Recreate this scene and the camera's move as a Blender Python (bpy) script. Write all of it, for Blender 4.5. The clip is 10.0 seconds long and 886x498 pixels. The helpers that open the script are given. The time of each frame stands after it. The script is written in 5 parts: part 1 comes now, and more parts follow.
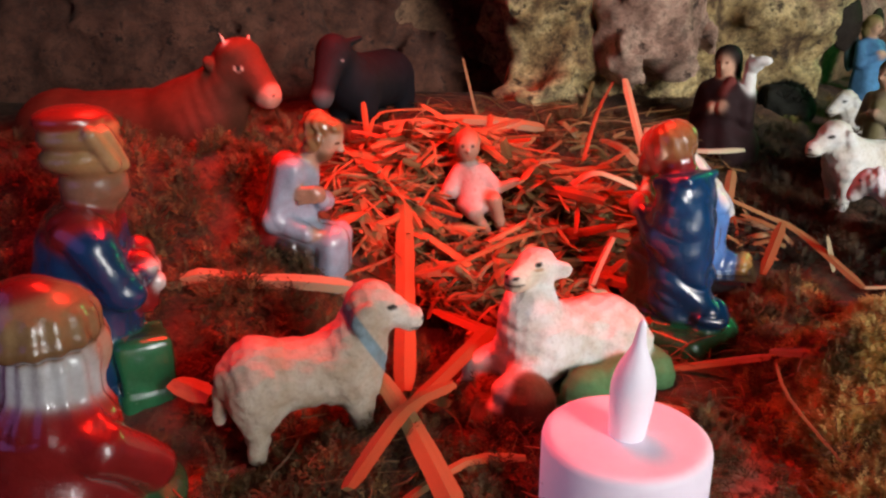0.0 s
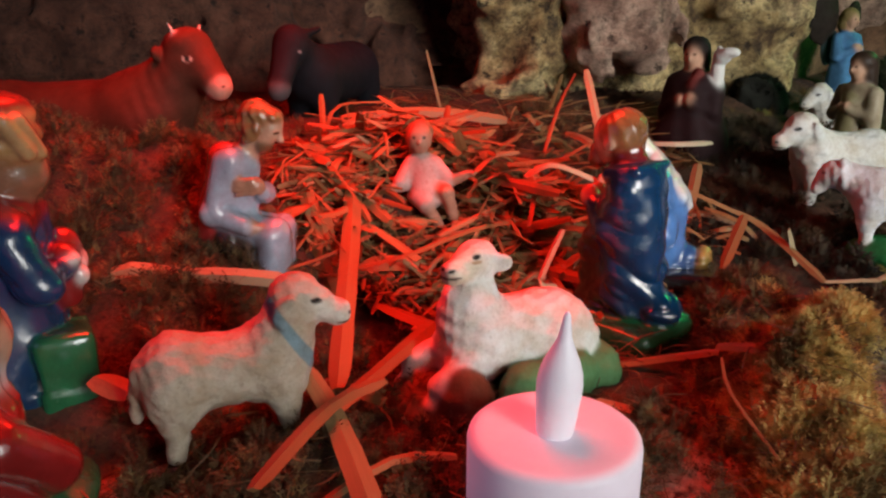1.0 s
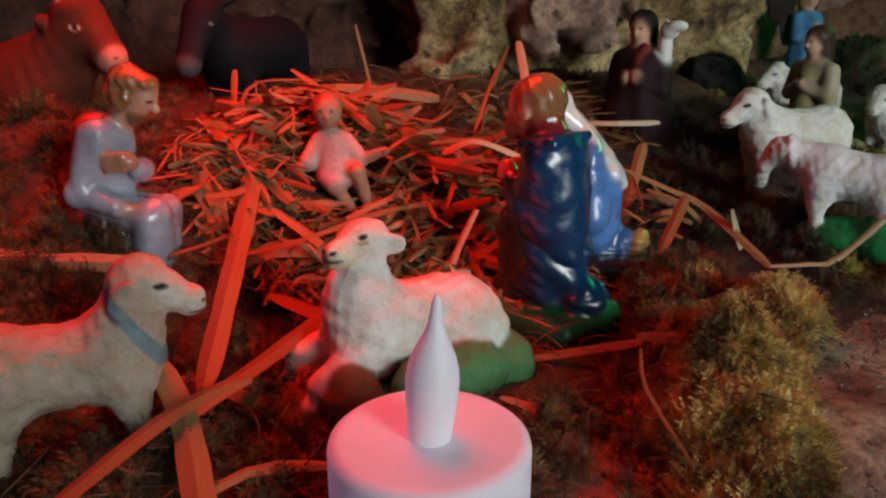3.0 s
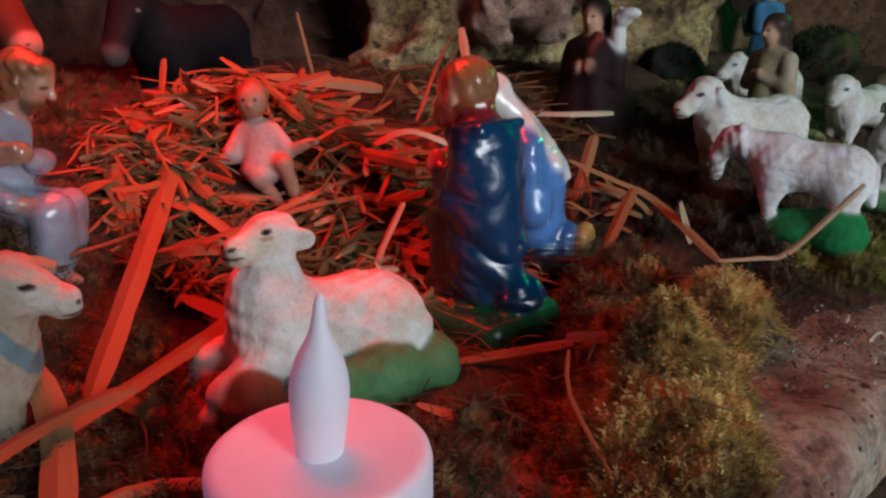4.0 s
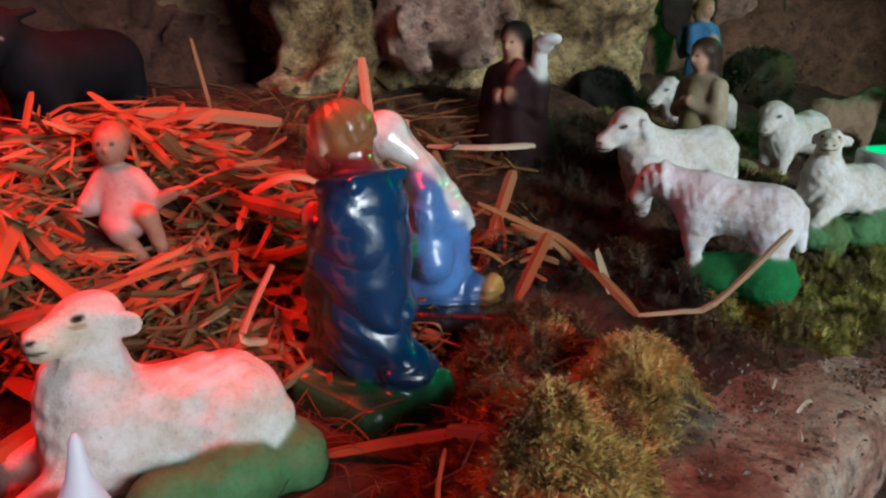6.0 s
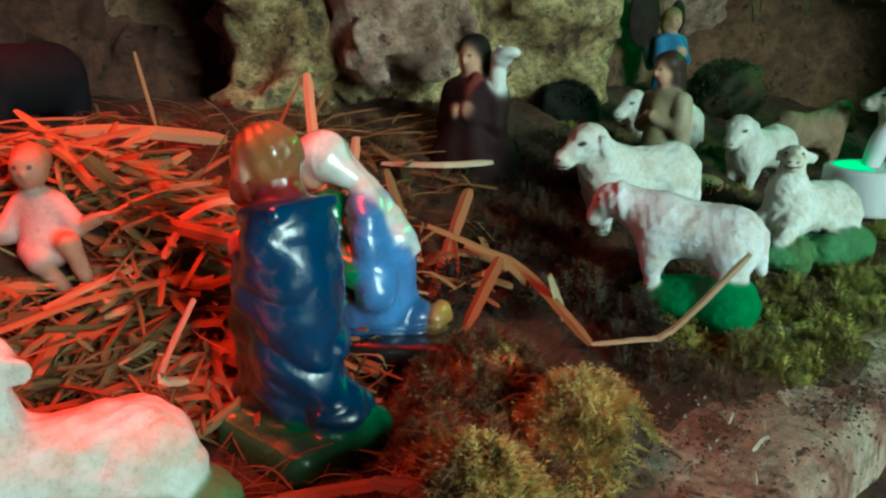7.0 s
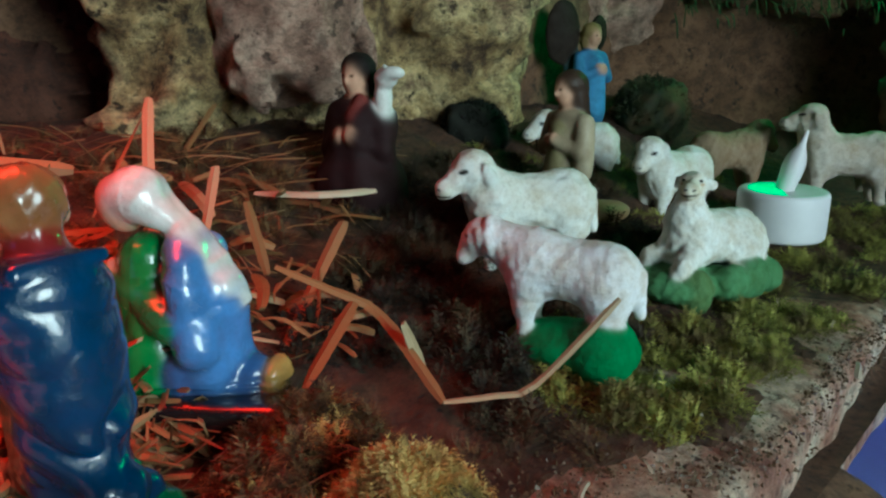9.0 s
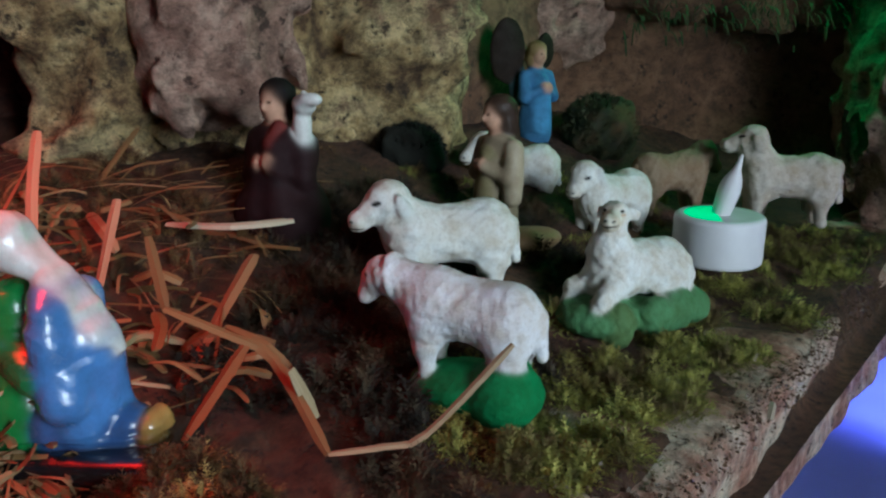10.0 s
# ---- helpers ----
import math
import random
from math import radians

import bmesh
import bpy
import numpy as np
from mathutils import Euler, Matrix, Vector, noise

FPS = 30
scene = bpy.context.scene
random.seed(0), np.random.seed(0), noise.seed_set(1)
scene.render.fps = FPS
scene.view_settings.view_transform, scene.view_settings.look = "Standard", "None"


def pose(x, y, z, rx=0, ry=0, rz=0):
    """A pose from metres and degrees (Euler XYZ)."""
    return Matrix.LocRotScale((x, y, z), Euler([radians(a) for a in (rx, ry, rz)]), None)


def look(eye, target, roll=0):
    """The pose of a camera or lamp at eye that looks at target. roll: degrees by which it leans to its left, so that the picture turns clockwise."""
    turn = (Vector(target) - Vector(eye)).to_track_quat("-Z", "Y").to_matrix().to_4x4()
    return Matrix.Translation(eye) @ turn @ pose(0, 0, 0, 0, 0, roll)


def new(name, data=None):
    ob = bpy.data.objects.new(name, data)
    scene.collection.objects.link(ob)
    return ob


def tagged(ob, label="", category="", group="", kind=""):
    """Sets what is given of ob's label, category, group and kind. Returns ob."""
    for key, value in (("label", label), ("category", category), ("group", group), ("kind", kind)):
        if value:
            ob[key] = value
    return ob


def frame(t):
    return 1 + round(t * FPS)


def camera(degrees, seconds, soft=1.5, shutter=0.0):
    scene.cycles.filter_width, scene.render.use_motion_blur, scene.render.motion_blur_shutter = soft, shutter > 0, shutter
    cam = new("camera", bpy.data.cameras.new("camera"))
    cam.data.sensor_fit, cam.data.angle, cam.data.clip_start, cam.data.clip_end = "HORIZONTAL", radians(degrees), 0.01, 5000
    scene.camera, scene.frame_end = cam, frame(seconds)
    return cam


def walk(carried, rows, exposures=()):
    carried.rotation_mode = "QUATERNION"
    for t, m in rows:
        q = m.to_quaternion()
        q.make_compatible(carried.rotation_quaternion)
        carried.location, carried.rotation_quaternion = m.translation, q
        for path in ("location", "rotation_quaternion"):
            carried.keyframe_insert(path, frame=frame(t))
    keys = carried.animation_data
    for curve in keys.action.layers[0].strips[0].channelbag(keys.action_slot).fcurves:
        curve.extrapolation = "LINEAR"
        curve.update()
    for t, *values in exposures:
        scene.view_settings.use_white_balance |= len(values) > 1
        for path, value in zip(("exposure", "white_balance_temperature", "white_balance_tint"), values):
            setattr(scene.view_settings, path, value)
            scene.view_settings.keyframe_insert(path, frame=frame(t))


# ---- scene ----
cam = camera(59.7, 10.0, soft=2.3)
METRES, EYE, TILT, LEAN, TURN = 0.2, 0.1067, -18.0, 0.0, 0.0
ROWS = [
    (0.0, 0.0, 0.0, 0.0, 0.0, 0.0, -0.0),
    (0.5, 0.0379, -0.0055, -0.005, -0.13, 0.02, 0.0),
    (1.0, 0.0826, 0.0346, -0.0103, -0.22, -0.03, 0.11),
    (1.5, 0.1101, 0.0715, -0.018, -0.47, -0.09, 0.17),
    (2.0, 0.1267, 0.103, -0.0232, -0.68, -0.07, 0.3),
    (2.5, 0.1589, 0.1258, -0.026, -1.03, -0.11, 0.42),
    (4.0, 0.2785, 0.2218, -0.0389, -2.85, -0.29, 1.03),
    (4.5, 0.2954, 0.2447, -0.0307, -3.77, -0.27, 1.31),
    (5.0, 0.2941, 0.2668, 0.0002, -4.43, -0.11, 1.53),
    (5.5, 0.3598, 0.3145, 0.0232, -5.1, 0.24, 1.74),
    (6.0, 0.3866, 0.3412, 0.0232, -5.78, 0.51, 1.93),
    (7.5, 0.488, 0.4144, 0.0649, -7.53, 1.19, 2.43),
    (8.0, 0.5286, 0.4357, 0.0774, -7.96, 1.37, 2.64),
    (8.5, 0.5784, 0.4623, 0.0811, -8.48, 1.62, 2.76),
    (9.0, 0.6311, 0.4773, 0.0878, -9.02, 1.71, 2.88),
    (9.5, 0.6928, 0.4728, 0.1186, -9.42, 1.82, 3.04),
    (10.0, 0.7595, 0.4939, 0.1289, -9.92, 2.05, 3.18),
]
EXPOSURES = [(0.0, 0.32, 6900, 8), (1.0, -0.02, 6900, 4), (2.5, -0.45, 6700, -4), (4.5, -0.52, 5900, 4), (6.2, -0.08, 6000, -2), (7.3, 0.08, 5500, -46), (8.3, 0.03, 5500, -35), (9.2, -0.19, 5500, -17), (10.0, -0.34, 5500, -4)]
walk(cam, [(t, pose(0, 0, EYE, TILT, LEAN, TURN) @ pose(METRES * x, METRES * y, METRES * z, 90 + pitch, roll, yaw)) for t, x, y, z, yaw, pitch, roll in ROWS], EXPOSURES)

# ---- light ----
world = bpy.data.worlds.new("room_air")
scene.world = world
world.use_nodes = True
world.node_tree.nodes["Background"].inputs["Color"].default_value = (0.85, 0.9, 1.0, 1)
world.node_tree.nodes["Background"].inputs["Strength"].default_value = 0.0015


def lamp(name, kind, where, target, watts, colour, size, size_y=None, cone=None):
    data = bpy.data.lights.new(name, kind)
    data.energy, data.color = watts, colour
    if kind == "AREA":
        data.size = size
        if size_y:
            data.shape, data.size_y = "RECTANGLE", size_y
    else:
        data.shadow_soft_size = size
    if cone:
        data.spot_size, data.spot_blend = radians(cone), 1.0
    ob = new(name, data)
    ob.matrix_world = look(where, target)
    return ob


lamp("red_led_light", "SPOT", (-0.022, 0.296, 0.25), (-0.030, 0.276, 0.0), 9.8, (1.0, 0.012, 0.008), 0.085, cone=87)
lamp("violet_led_light", "POINT", (-0.17, 0.10, 0.10), (0, 0.2, 0), 0.07, (0.5, 0.25, 1.0), 0.06)
lamp("window_light", "AREA", (0.60, -0.53, 0.26), (0.170, 0.26, -0.01), 1.75, (0.92, 0.94, 1.0), 0.34, 0.50).data.spread = radians(60)
lamp("green_led_light", "POINT", (0.49, 0.530, 0.205), (0.44, 0.52, 0.0), 1.0, (0.02, 1.0, 0.25), 0.03)
lamp("blue_led_light", "SPOT", (0.85, 0.35, 0.05), (0.50, 0.50, -0.14), 50.0, (0.30, 0.32, 1.0), 0.06, cone=60)


# ---- materials ----
class Nodes:
    """A small builder for node materials."""

    def __init__(self, name, rough=0.6, metal=0.0, coat=0.0, sss=0.0):
        self.m = bpy.data.materials.new(name)
        self.m.use_nodes = True
        self.t = self.m.node_tree
        self.b = self.t.nodes["Principled BSDF"]
        self.b.inputs["Roughness"].default_value = rough
        self.b.inputs["Metallic"].default_value = metal
        self.b.inputs["Coat Weight"].default_value = coat
        self.b.inputs["Coat Roughness"].default_value = 0.12
        if sss:
            self.b.inputs["Subsurface Weight"].default_value = sss
            self.b.inputs["Subsurface Radius"].default_value = (0.003, 0.003, 0.003)

    def node(self, kind, **values):
        n = self.t.nodes.new(kind)
        for key, value in values.items():
            n.inputs[key.replace("_", " ")].default_value = value
        return n

    def link(self, a, b):
        self.t.links.new(a, b)

    def place(self):
        return self.node("ShaderNodeTexCoord").outputs["Object"]

    def noise(self, scale, detail=4.0, rough=0.6, at=None):
        n = self.node("ShaderNodeTexNoise", Scale=scale, Detail=detail, Roughness=rough)
        self.link(at or self.place(), n.inputs["Vector"])
        return n.outputs["Fac"]

    def ramp(self, fac, *stops):
        n = self.node("ShaderNodeValToRGB")
        e = n.color_ramp.elements
        while len(e) < len(stops):
            e.new(0.5)
        for el, (p, c) in zip(e, stops):
            el.position = p
            el.color = (*c, 1) if len(c) == 3 else c
        self.link(fac, n.inputs["Fac"])
        return n.outputs["Color"]

    def mix(self, fac, a, b, mode="MIX"):
        n = self.node("ShaderNodeMix")
        n.data_type, n.blend_type = "RGBA", mode
        for s, v in ((n.inputs[0], fac), (n.inputs[6], a), (n.inputs[7], b)):
            if isinstance(v, (int, float)):
                s.default_value = v
            elif isinstance(v, tuple):
                s.default_value = (*v, 1)
            else:
                self.link(v, s)
        return n.outputs[2]

    def colour(self, c):
        if isinstance(c, tuple):
            self.b.inputs["Base Color"].default_value = (*c, 1)
        else:
            self.link(c, self.b.inputs["Base Color"])

    def bump(self, height, strength=0.4, distance=0.001):
        n = self.node("ShaderNodeBump", Strength=strength, Distance=distance)
        self.link(height, n.inputs["Height"])
        self.link(n.outputs["Normal"], self.b.inputs["Normal"])

    def rough(self, fac, low, high):
        n = self.node("ShaderNodeMapRange")
        n.inputs["To Min"].default_value, n.inputs["To Max"].default_value = low, high
        self.link(fac, n.inputs["Value"])
        self.link(n.outputs["Result"], self.b.inputs["Roughness"])


def figure_paint(name, rough, coat, grain, bump, stain=(0.72, 0.68, 0.66)):
    """Hand paint on plaster: the colour of each part is kept on the mesh, with brushed unevenness and chips."""
    k = Nodes(name, rough, coat=coat)
    at = k.node("ShaderNodeAttribute")
    at.attribute_name = "paint"
    wide, fine = k.noise(140, 3), k.noise(900, 4, 0.7)
    c = k.mix(k.ramp(wide, (0.35, (0, 0, 0)), (0.7, (1, 1, 1))), at.outputs["Color"], k.mix(1.0, at.outputs["Color"], stain, "MULTIPLY"))
    c = k.mix(k.ramp(fine, (0.5, (0, 0, 0)), (0.78, (grain, grain, grain))), c, k.mix(1.0, c, (0.30, 0.24, 0.18), "MULTIPLY"))
    k.b.inputs["Specular IOR Level"].default_value = 0.5 if coat else 0.22
    k.colour(c)
    k.rough(wide, rough * 0.75, min(1, rough * 1.35))
    k.bump(k.mix(0.3, k.mix(0.55, k.noise(260, 3, 0.6), k.noise(115, 2, 0.5)), fine), bump, 0.003 if coat else 0.0012)
    return k.m


GLOSSY = figure_paint("glossy_enamel_on_plaster", 0.24, 0.9, 0.10, 0.25)
SATIN = figure_paint("satin_paint_on_plaster", 0.45, 0.0, 0.2, 0.2)
MATT = figure_paint("matt_paint_on_plaster", 0.72, 0.0, 0.12, 0.3)
CHALK = figure_paint("chalky_white_paint", 0.75, 0.0, 0.36, 1.0, (0.76, 0.68, 0.58))


def straw_material(name, tones, thinness=0.28):
    k = Nodes(name, 0.45)
    info = k.node("ShaderNodeObjectInfo")
    isl = k.node("ShaderNodeNewGeometry")
    r = k.node("ShaderNodeMath")
    r.operation = "ADD"
    k.link(info.outputs["Random"], r.inputs[0])
    k.link(isl.outputs["Random Per Island"], r.inputs[1])
    f = k.node("ShaderNodeMath")
    f.operation = "FRACT"
    k.link(r.outputs[0], f.inputs[0])
    base = k.ramp(f.outputs[0], (0.0, tones[0]), (0.4, tones[1]), (0.85, tones[2]), (1.0, tones[3]))
    uv = k.node("ShaderNodeTexCoord")
    mp = k.node("ShaderNodeMapping")
    mp.inputs["Scale"].default_value = (26, 1.2, 1)
    k.link(uv.outputs["UV"], mp.inputs["Vector"])
    fibre = k.noise(1.0, 5, 0.7, mp.outputs["Vector"])
    k.colour(k.mix(k.ramp(fibre, (0.35, (0, 0, 0)), (0.7, (0.65, 0.65, 0.65))), base, (0.24, 0.14, 0.06)))
    k.bump(fibre, 0.35, 0.0005)
    thin = k.node("ShaderNodeBsdfTranslucent")
    k.link(k.b.inputs["Base Color"].links[0].from_socket, thin.inputs["Color"])
    blend = k.node("ShaderNodeMixShader", Fac=thinness)
    k.link(k.b.outputs[0], blend.inputs[1])
    k.link(thin.outputs[0], blend.inputs[2])
    k.link(blend.outputs[0], k.t.nodes["Material Output"].inputs["Surface"])
    return k.m


def moss_material(name, low, mid, high):
    k = Nodes(name, 0.8)
    isl = k.node("ShaderNodeNewGeometry")
    patch = k.noise(38, 4, 0.6)
    mixed = k.mix(0.18, k.ramp(k.noise(210, 3, 0.6), (0.34, (0, 0, 0)), (0.66, (1, 1, 1))), isl.outputs["Random Per Island"])
    c = k.ramp(mixed, (0.0, low), (0.5, mid), (0.95, high))
    k.colour(k.mix(k.ramp(patch, (0.48, (0, 0, 0)), (0.62, (0.85, 0.85, 0.85))), c, (0.085, 0.045, 0.016)))
    return k.m


def rock_material(name, stops, dark, scale=14, vein=0.4, grime=0.7, stretch=(1.0, 1.0, 2.2)):
    k = Nodes(name, 0.9)
    at = k.place()
    mp = k.node("ShaderNodeMapping")
    mp.inputs["Scale"].default_value = stretch
    k.link(at, mp.inputs["Vector"])
    broad, fine = k.noise(scale * 1.6, 9, 0.68, at), k.noise(scale * 8, 8, 0.75, at)
    veins, pits = k.noise(scale * 2.2, 7, 0.62, mp.outputs["Vector"]), k.noise(scale * 9, 4, 0.6, at)
    c = k.ramp(broad, *stops)
    c = k.mix(k.ramp(fine, (0.36, (grime, grime, grime)), (0.56, (0, 0, 0))), c, dark)
    c = k.mix(k.ramp(veins, (0.488, (0, 0, 0)), (0.499, (vein, vein, vein)), (0.503, (vein, vein, vein)), (0.514, (0, 0, 0))), c, dark)
    c = k.mix(k.ramp(pits, (0.33, (0.9, 0.9, 0.9)), (0.40, (0, 0, 0))), c, dark)
    k.colour(c)
    k.bump(k.mix(0.35, fine, k.mix(0.5, k.ramp(pits, (0.30, (0, 0, 0)), (0.42, (1, 1, 1))), broad)), 1.0, 0.006)
    return k.m


STRAW = straw_material("dry_straw", ((0.20, 0.115, 0.045), (0.34, 0.205, 0.08), (0.43, 0.285, 0.125), (0.62, 0.48, 0.28)))
PALE = straw_material("bleached_straw", ((0.46, 0.35, 0.20), (0.56, 0.45, 0.27), (0.66, 0.56, 0.37), (0.76, 0.68, 0.50)), 0.12)
LUSH = moss_material("lush_green_moss", (0.05, 0.05, 0.011), (0.25, 0.235, 0.045), (0.54, 0.50, 0.12))
MOSS = moss_material("yellow_green_moss", (0.10, 0.06, 0.015), (0.52, 0.36, 0.10), (0.80, 0.60, 0.22))
DRYMOSS = moss_material("dry_brown_moss", (0.032, 0.017, 0.007), (0.13, 0.067, 0.025), (0.29, 0.175, 0.06))
TUFA = rock_material("tan_tufa_stone", [(0.36, (0.11, 0.06, 0.026)), (0.45, (0.46, 0.31, 0.13)), (0.53, (0.76, 0.58, 0.28)), (0.62, (0.34, 0.20, 0.11))], (0.035, 0.022, 0.012), 16, 0.55, 0.8)
PINKSTONE = rock_material("pinkish_tufa_stone", [(0.34, (0.15, 0.075, 0.05)), (0.44, (0.48, 0.28, 0.20)), (0.53, (0.68, 0.46, 0.34)), (0.64, (0.38, 0.22, 0.14))], (0.07, 0.04, 0.028))
EARTH = rock_material("brown_earthen_stone", [(0.3, (0.12, 0.06, 0.03)), (0.5, (0.27, 0.14, 0.075)), (0.72, (0.42, 0.235, 0.135))], (0.05, 0.03, 0.02))
# Darker, redder EARTH: niche shade and red lamplight put into the stone colour.
RED_LIT_EARTH = rock_material("red_lit_earthen_stone", [(0.3, (0.07, 0.024, 0.015)), (0.5, (0.17, 0.060, 0.035)), (0.72, (0.27, 0.11, 0.066))], (0.035, 0.016, 0.010))
SOIL = rock_material("dark_peaty_soil", [(0.3, (0.045, 0.022, 0.012)), (0.55, (0.14, 0.064, 0.033)), (0.75, (0.24, 0.115, 0.056))], (0.02, 0.012, 0.008), 30, 0.0)
SLAB = rock_material("weathered_ledge_stone", [(0.34, (0.18, 0.062, 0.042)), (0.44, (0.50, 0.25, 0.17)), (0.52, (0.70, 0.49, 0.36)), (0.62, (0.84, 0.72, 0.55))], (0.05, 0.024, 0.018), 22, 0.25, 0.65, (0.5, 1.6, 2.2))


def simple(name, colour, rough, sss=0.0, scale=60, vary=0.12):
    k = Nodes(name, rough, sss=sss)
    f = k.noise(scale, 4)
    k.colour(k.mix(f, colour, tuple(c * (1 - vary * 2) for c in colour)))
    k.bump(k.noise(scale * 12, 3), 0.06, 0.0005)
    return k.m


def glowing(m, colour, strength):
    b = m.node_tree.nodes["Principled BSDF"]
    b.inputs["Emission Color"].default_value = (*colour, 1)
    b.inputs["Emission Strength"].default_value = strength
    return m


LIT_BODY = glowing(simple("candle_body_lit_from_inside", (0.86, 0.80, 0.84), 0.5, 0.3), (0.72, 0.48, 0.82), 0.17)
LIT_FLAME = glowing(simple("candle_flame_lit_from_inside", (0.88, 0.84, 0.86), 0.5, 0.6), (0.80, 0.62, 0.95), 0.17)
CANDLE_BODY = simple("white_plastic_candle_body", (0.86, 0.84, 0.86), 0.5, 0.3)
FLAME = simple("translucent_white_plastic_flame", (0.88, 0.84, 0.86), 0.5, 0.6)
BLUE_CLOTH = simple("blue_violet_cloth", (0.32, 0.36, 0.95), 0.8, 0, 20)
# Grey of the added room shell, kept low to cut bounced light.
ROOM_GREY = simple("grey_room_plaster", (0.2, 0.19, 0.18), 0.9, 0, 6, 0.2)
WOOD = simple("stained_window_wood", (0.2, 0.12, 0.07), 0.6, 0, 30, 0.3)
GLOW = Nodes("green_led_glow", 0.4)
GLOW.colour((0.1, 0.6, 0.3))
GLOW.b.inputs["Emission Color"].default_value = (0.0, 1.0, 0.32, 1)
GLOW.b.inputs["Emission Strength"].default_value = 0.75


# ---- mesh tools ----
def part(name, bm, material, parent=None, label=""):
    me = bpy.data.meshes.new(name)
    bm.to_mesh(me)
    bm.free()
    me.materials.append(material)
    ob = new(name, me)
    ob.parent = parent
    return tagged(ob, label)


def array_mesh(name, verts, faces, material, smooth=True):
    """A mesh from numpy vertices (n, 3) and quads or triangles (m, k)."""
    me = bpy.data.meshes.new(name)
    k = faces.shape[1]
    me.vertices.add(len(verts))
    me.vertices.foreach_set("co", np.asarray(verts, np.float32).ravel())
    me.loops.add(faces.size)
    me.loops.foreach_set("vertex_index", faces.astype(np.int32).ravel())
    me.polygons.add(len(faces))
    me.polygons.foreach_set("loop_start", np.arange(0, faces.size, k, dtype=np.int32))
    me.polygons.foreach_set("use_smooth", np.full(len(faces), smooth))
    me.update(calc_edges=True)
    me.validate()
    me.materials.append(material)
    return me


# Figures are modelled as soft unions of round forms, then skinned.
def ell(c, r, yaw=0.0, pitch=0.0):
    m = np.array(Euler((0, radians(pitch), radians(yaw))).to_matrix(), np.float32)
    c, r = np.array(c, np.float32), np.array(r, np.float32)

    def d(p):
        q = (p - c) @ m / r
        a = np.sqrt((q * q).sum(1)) + 1e-9
        q /= r
        return a * (a - 1) / (np.sqrt((q * q).sum(1)) + 1e-9)

    d.box = (c - r.max() * 1.05, c + r.max() * 1.05)
    return d


def rod(a, b, ra, rb=None, flat=1.0):
    """A tapered rod with round ends; flat < 1 thins it sideways."""
    rb = ra if rb is None else rb
    a, b = np.array(a, np.float32), np.array(b, np.float32)
    s = np.array((1, 1 / flat, 1), np.float32)
    u = (b - a) * s
    n = float(u @ u)

    def d(p):
        q = (p - a) * s
        h = np.clip(q @ u / n, 0, 1)
        q = q - h[:, None] * u
        return (np.sqrt((q * q).sum(1)) - (ra + (rb - ra) * h)) * min(1.0, flat * 1.3)

    r = max(ra, rb)
    r *= max(1.0, flat)
    d.box = (np.minimum(a, b) - r, np.maximum(a, b) + r)
    return d


def block(c, half, soft, yaw=0.0, pitch=0.0, roll=0.0):
    m = np.array(Euler((radians(roll), radians(pitch), radians(yaw))).to_matrix(), np.float32)
    c, half = np.array(c, np.float32), np.array(half, np.float32)

    def d(p):
        q = np.abs((p - c) @ m) - half + soft
        return np.sqrt((np.maximum(q, 0) ** 2).sum(1)) + np.minimum(q.max(1), 0) - soft

    r = np.abs(m) @ half
    d.box = (c - r, c + r)
    return d


def waves(seed, size, n=14):
    """Soft unevenness of about the given size, between -1 and 1."""
    g = np.random.RandomState(seed)
    k = g.normal(size=(n, 3)) * (2.2 / size)
    ph = g.uniform(0, 6.28, n)
    k, ph = k.astype(np.float32), ph.astype(np.float32)
    return lambda p: np.sin(p @ k.T + ph).sum(1) / (0.7 * n) ** 0.5 * 0.6


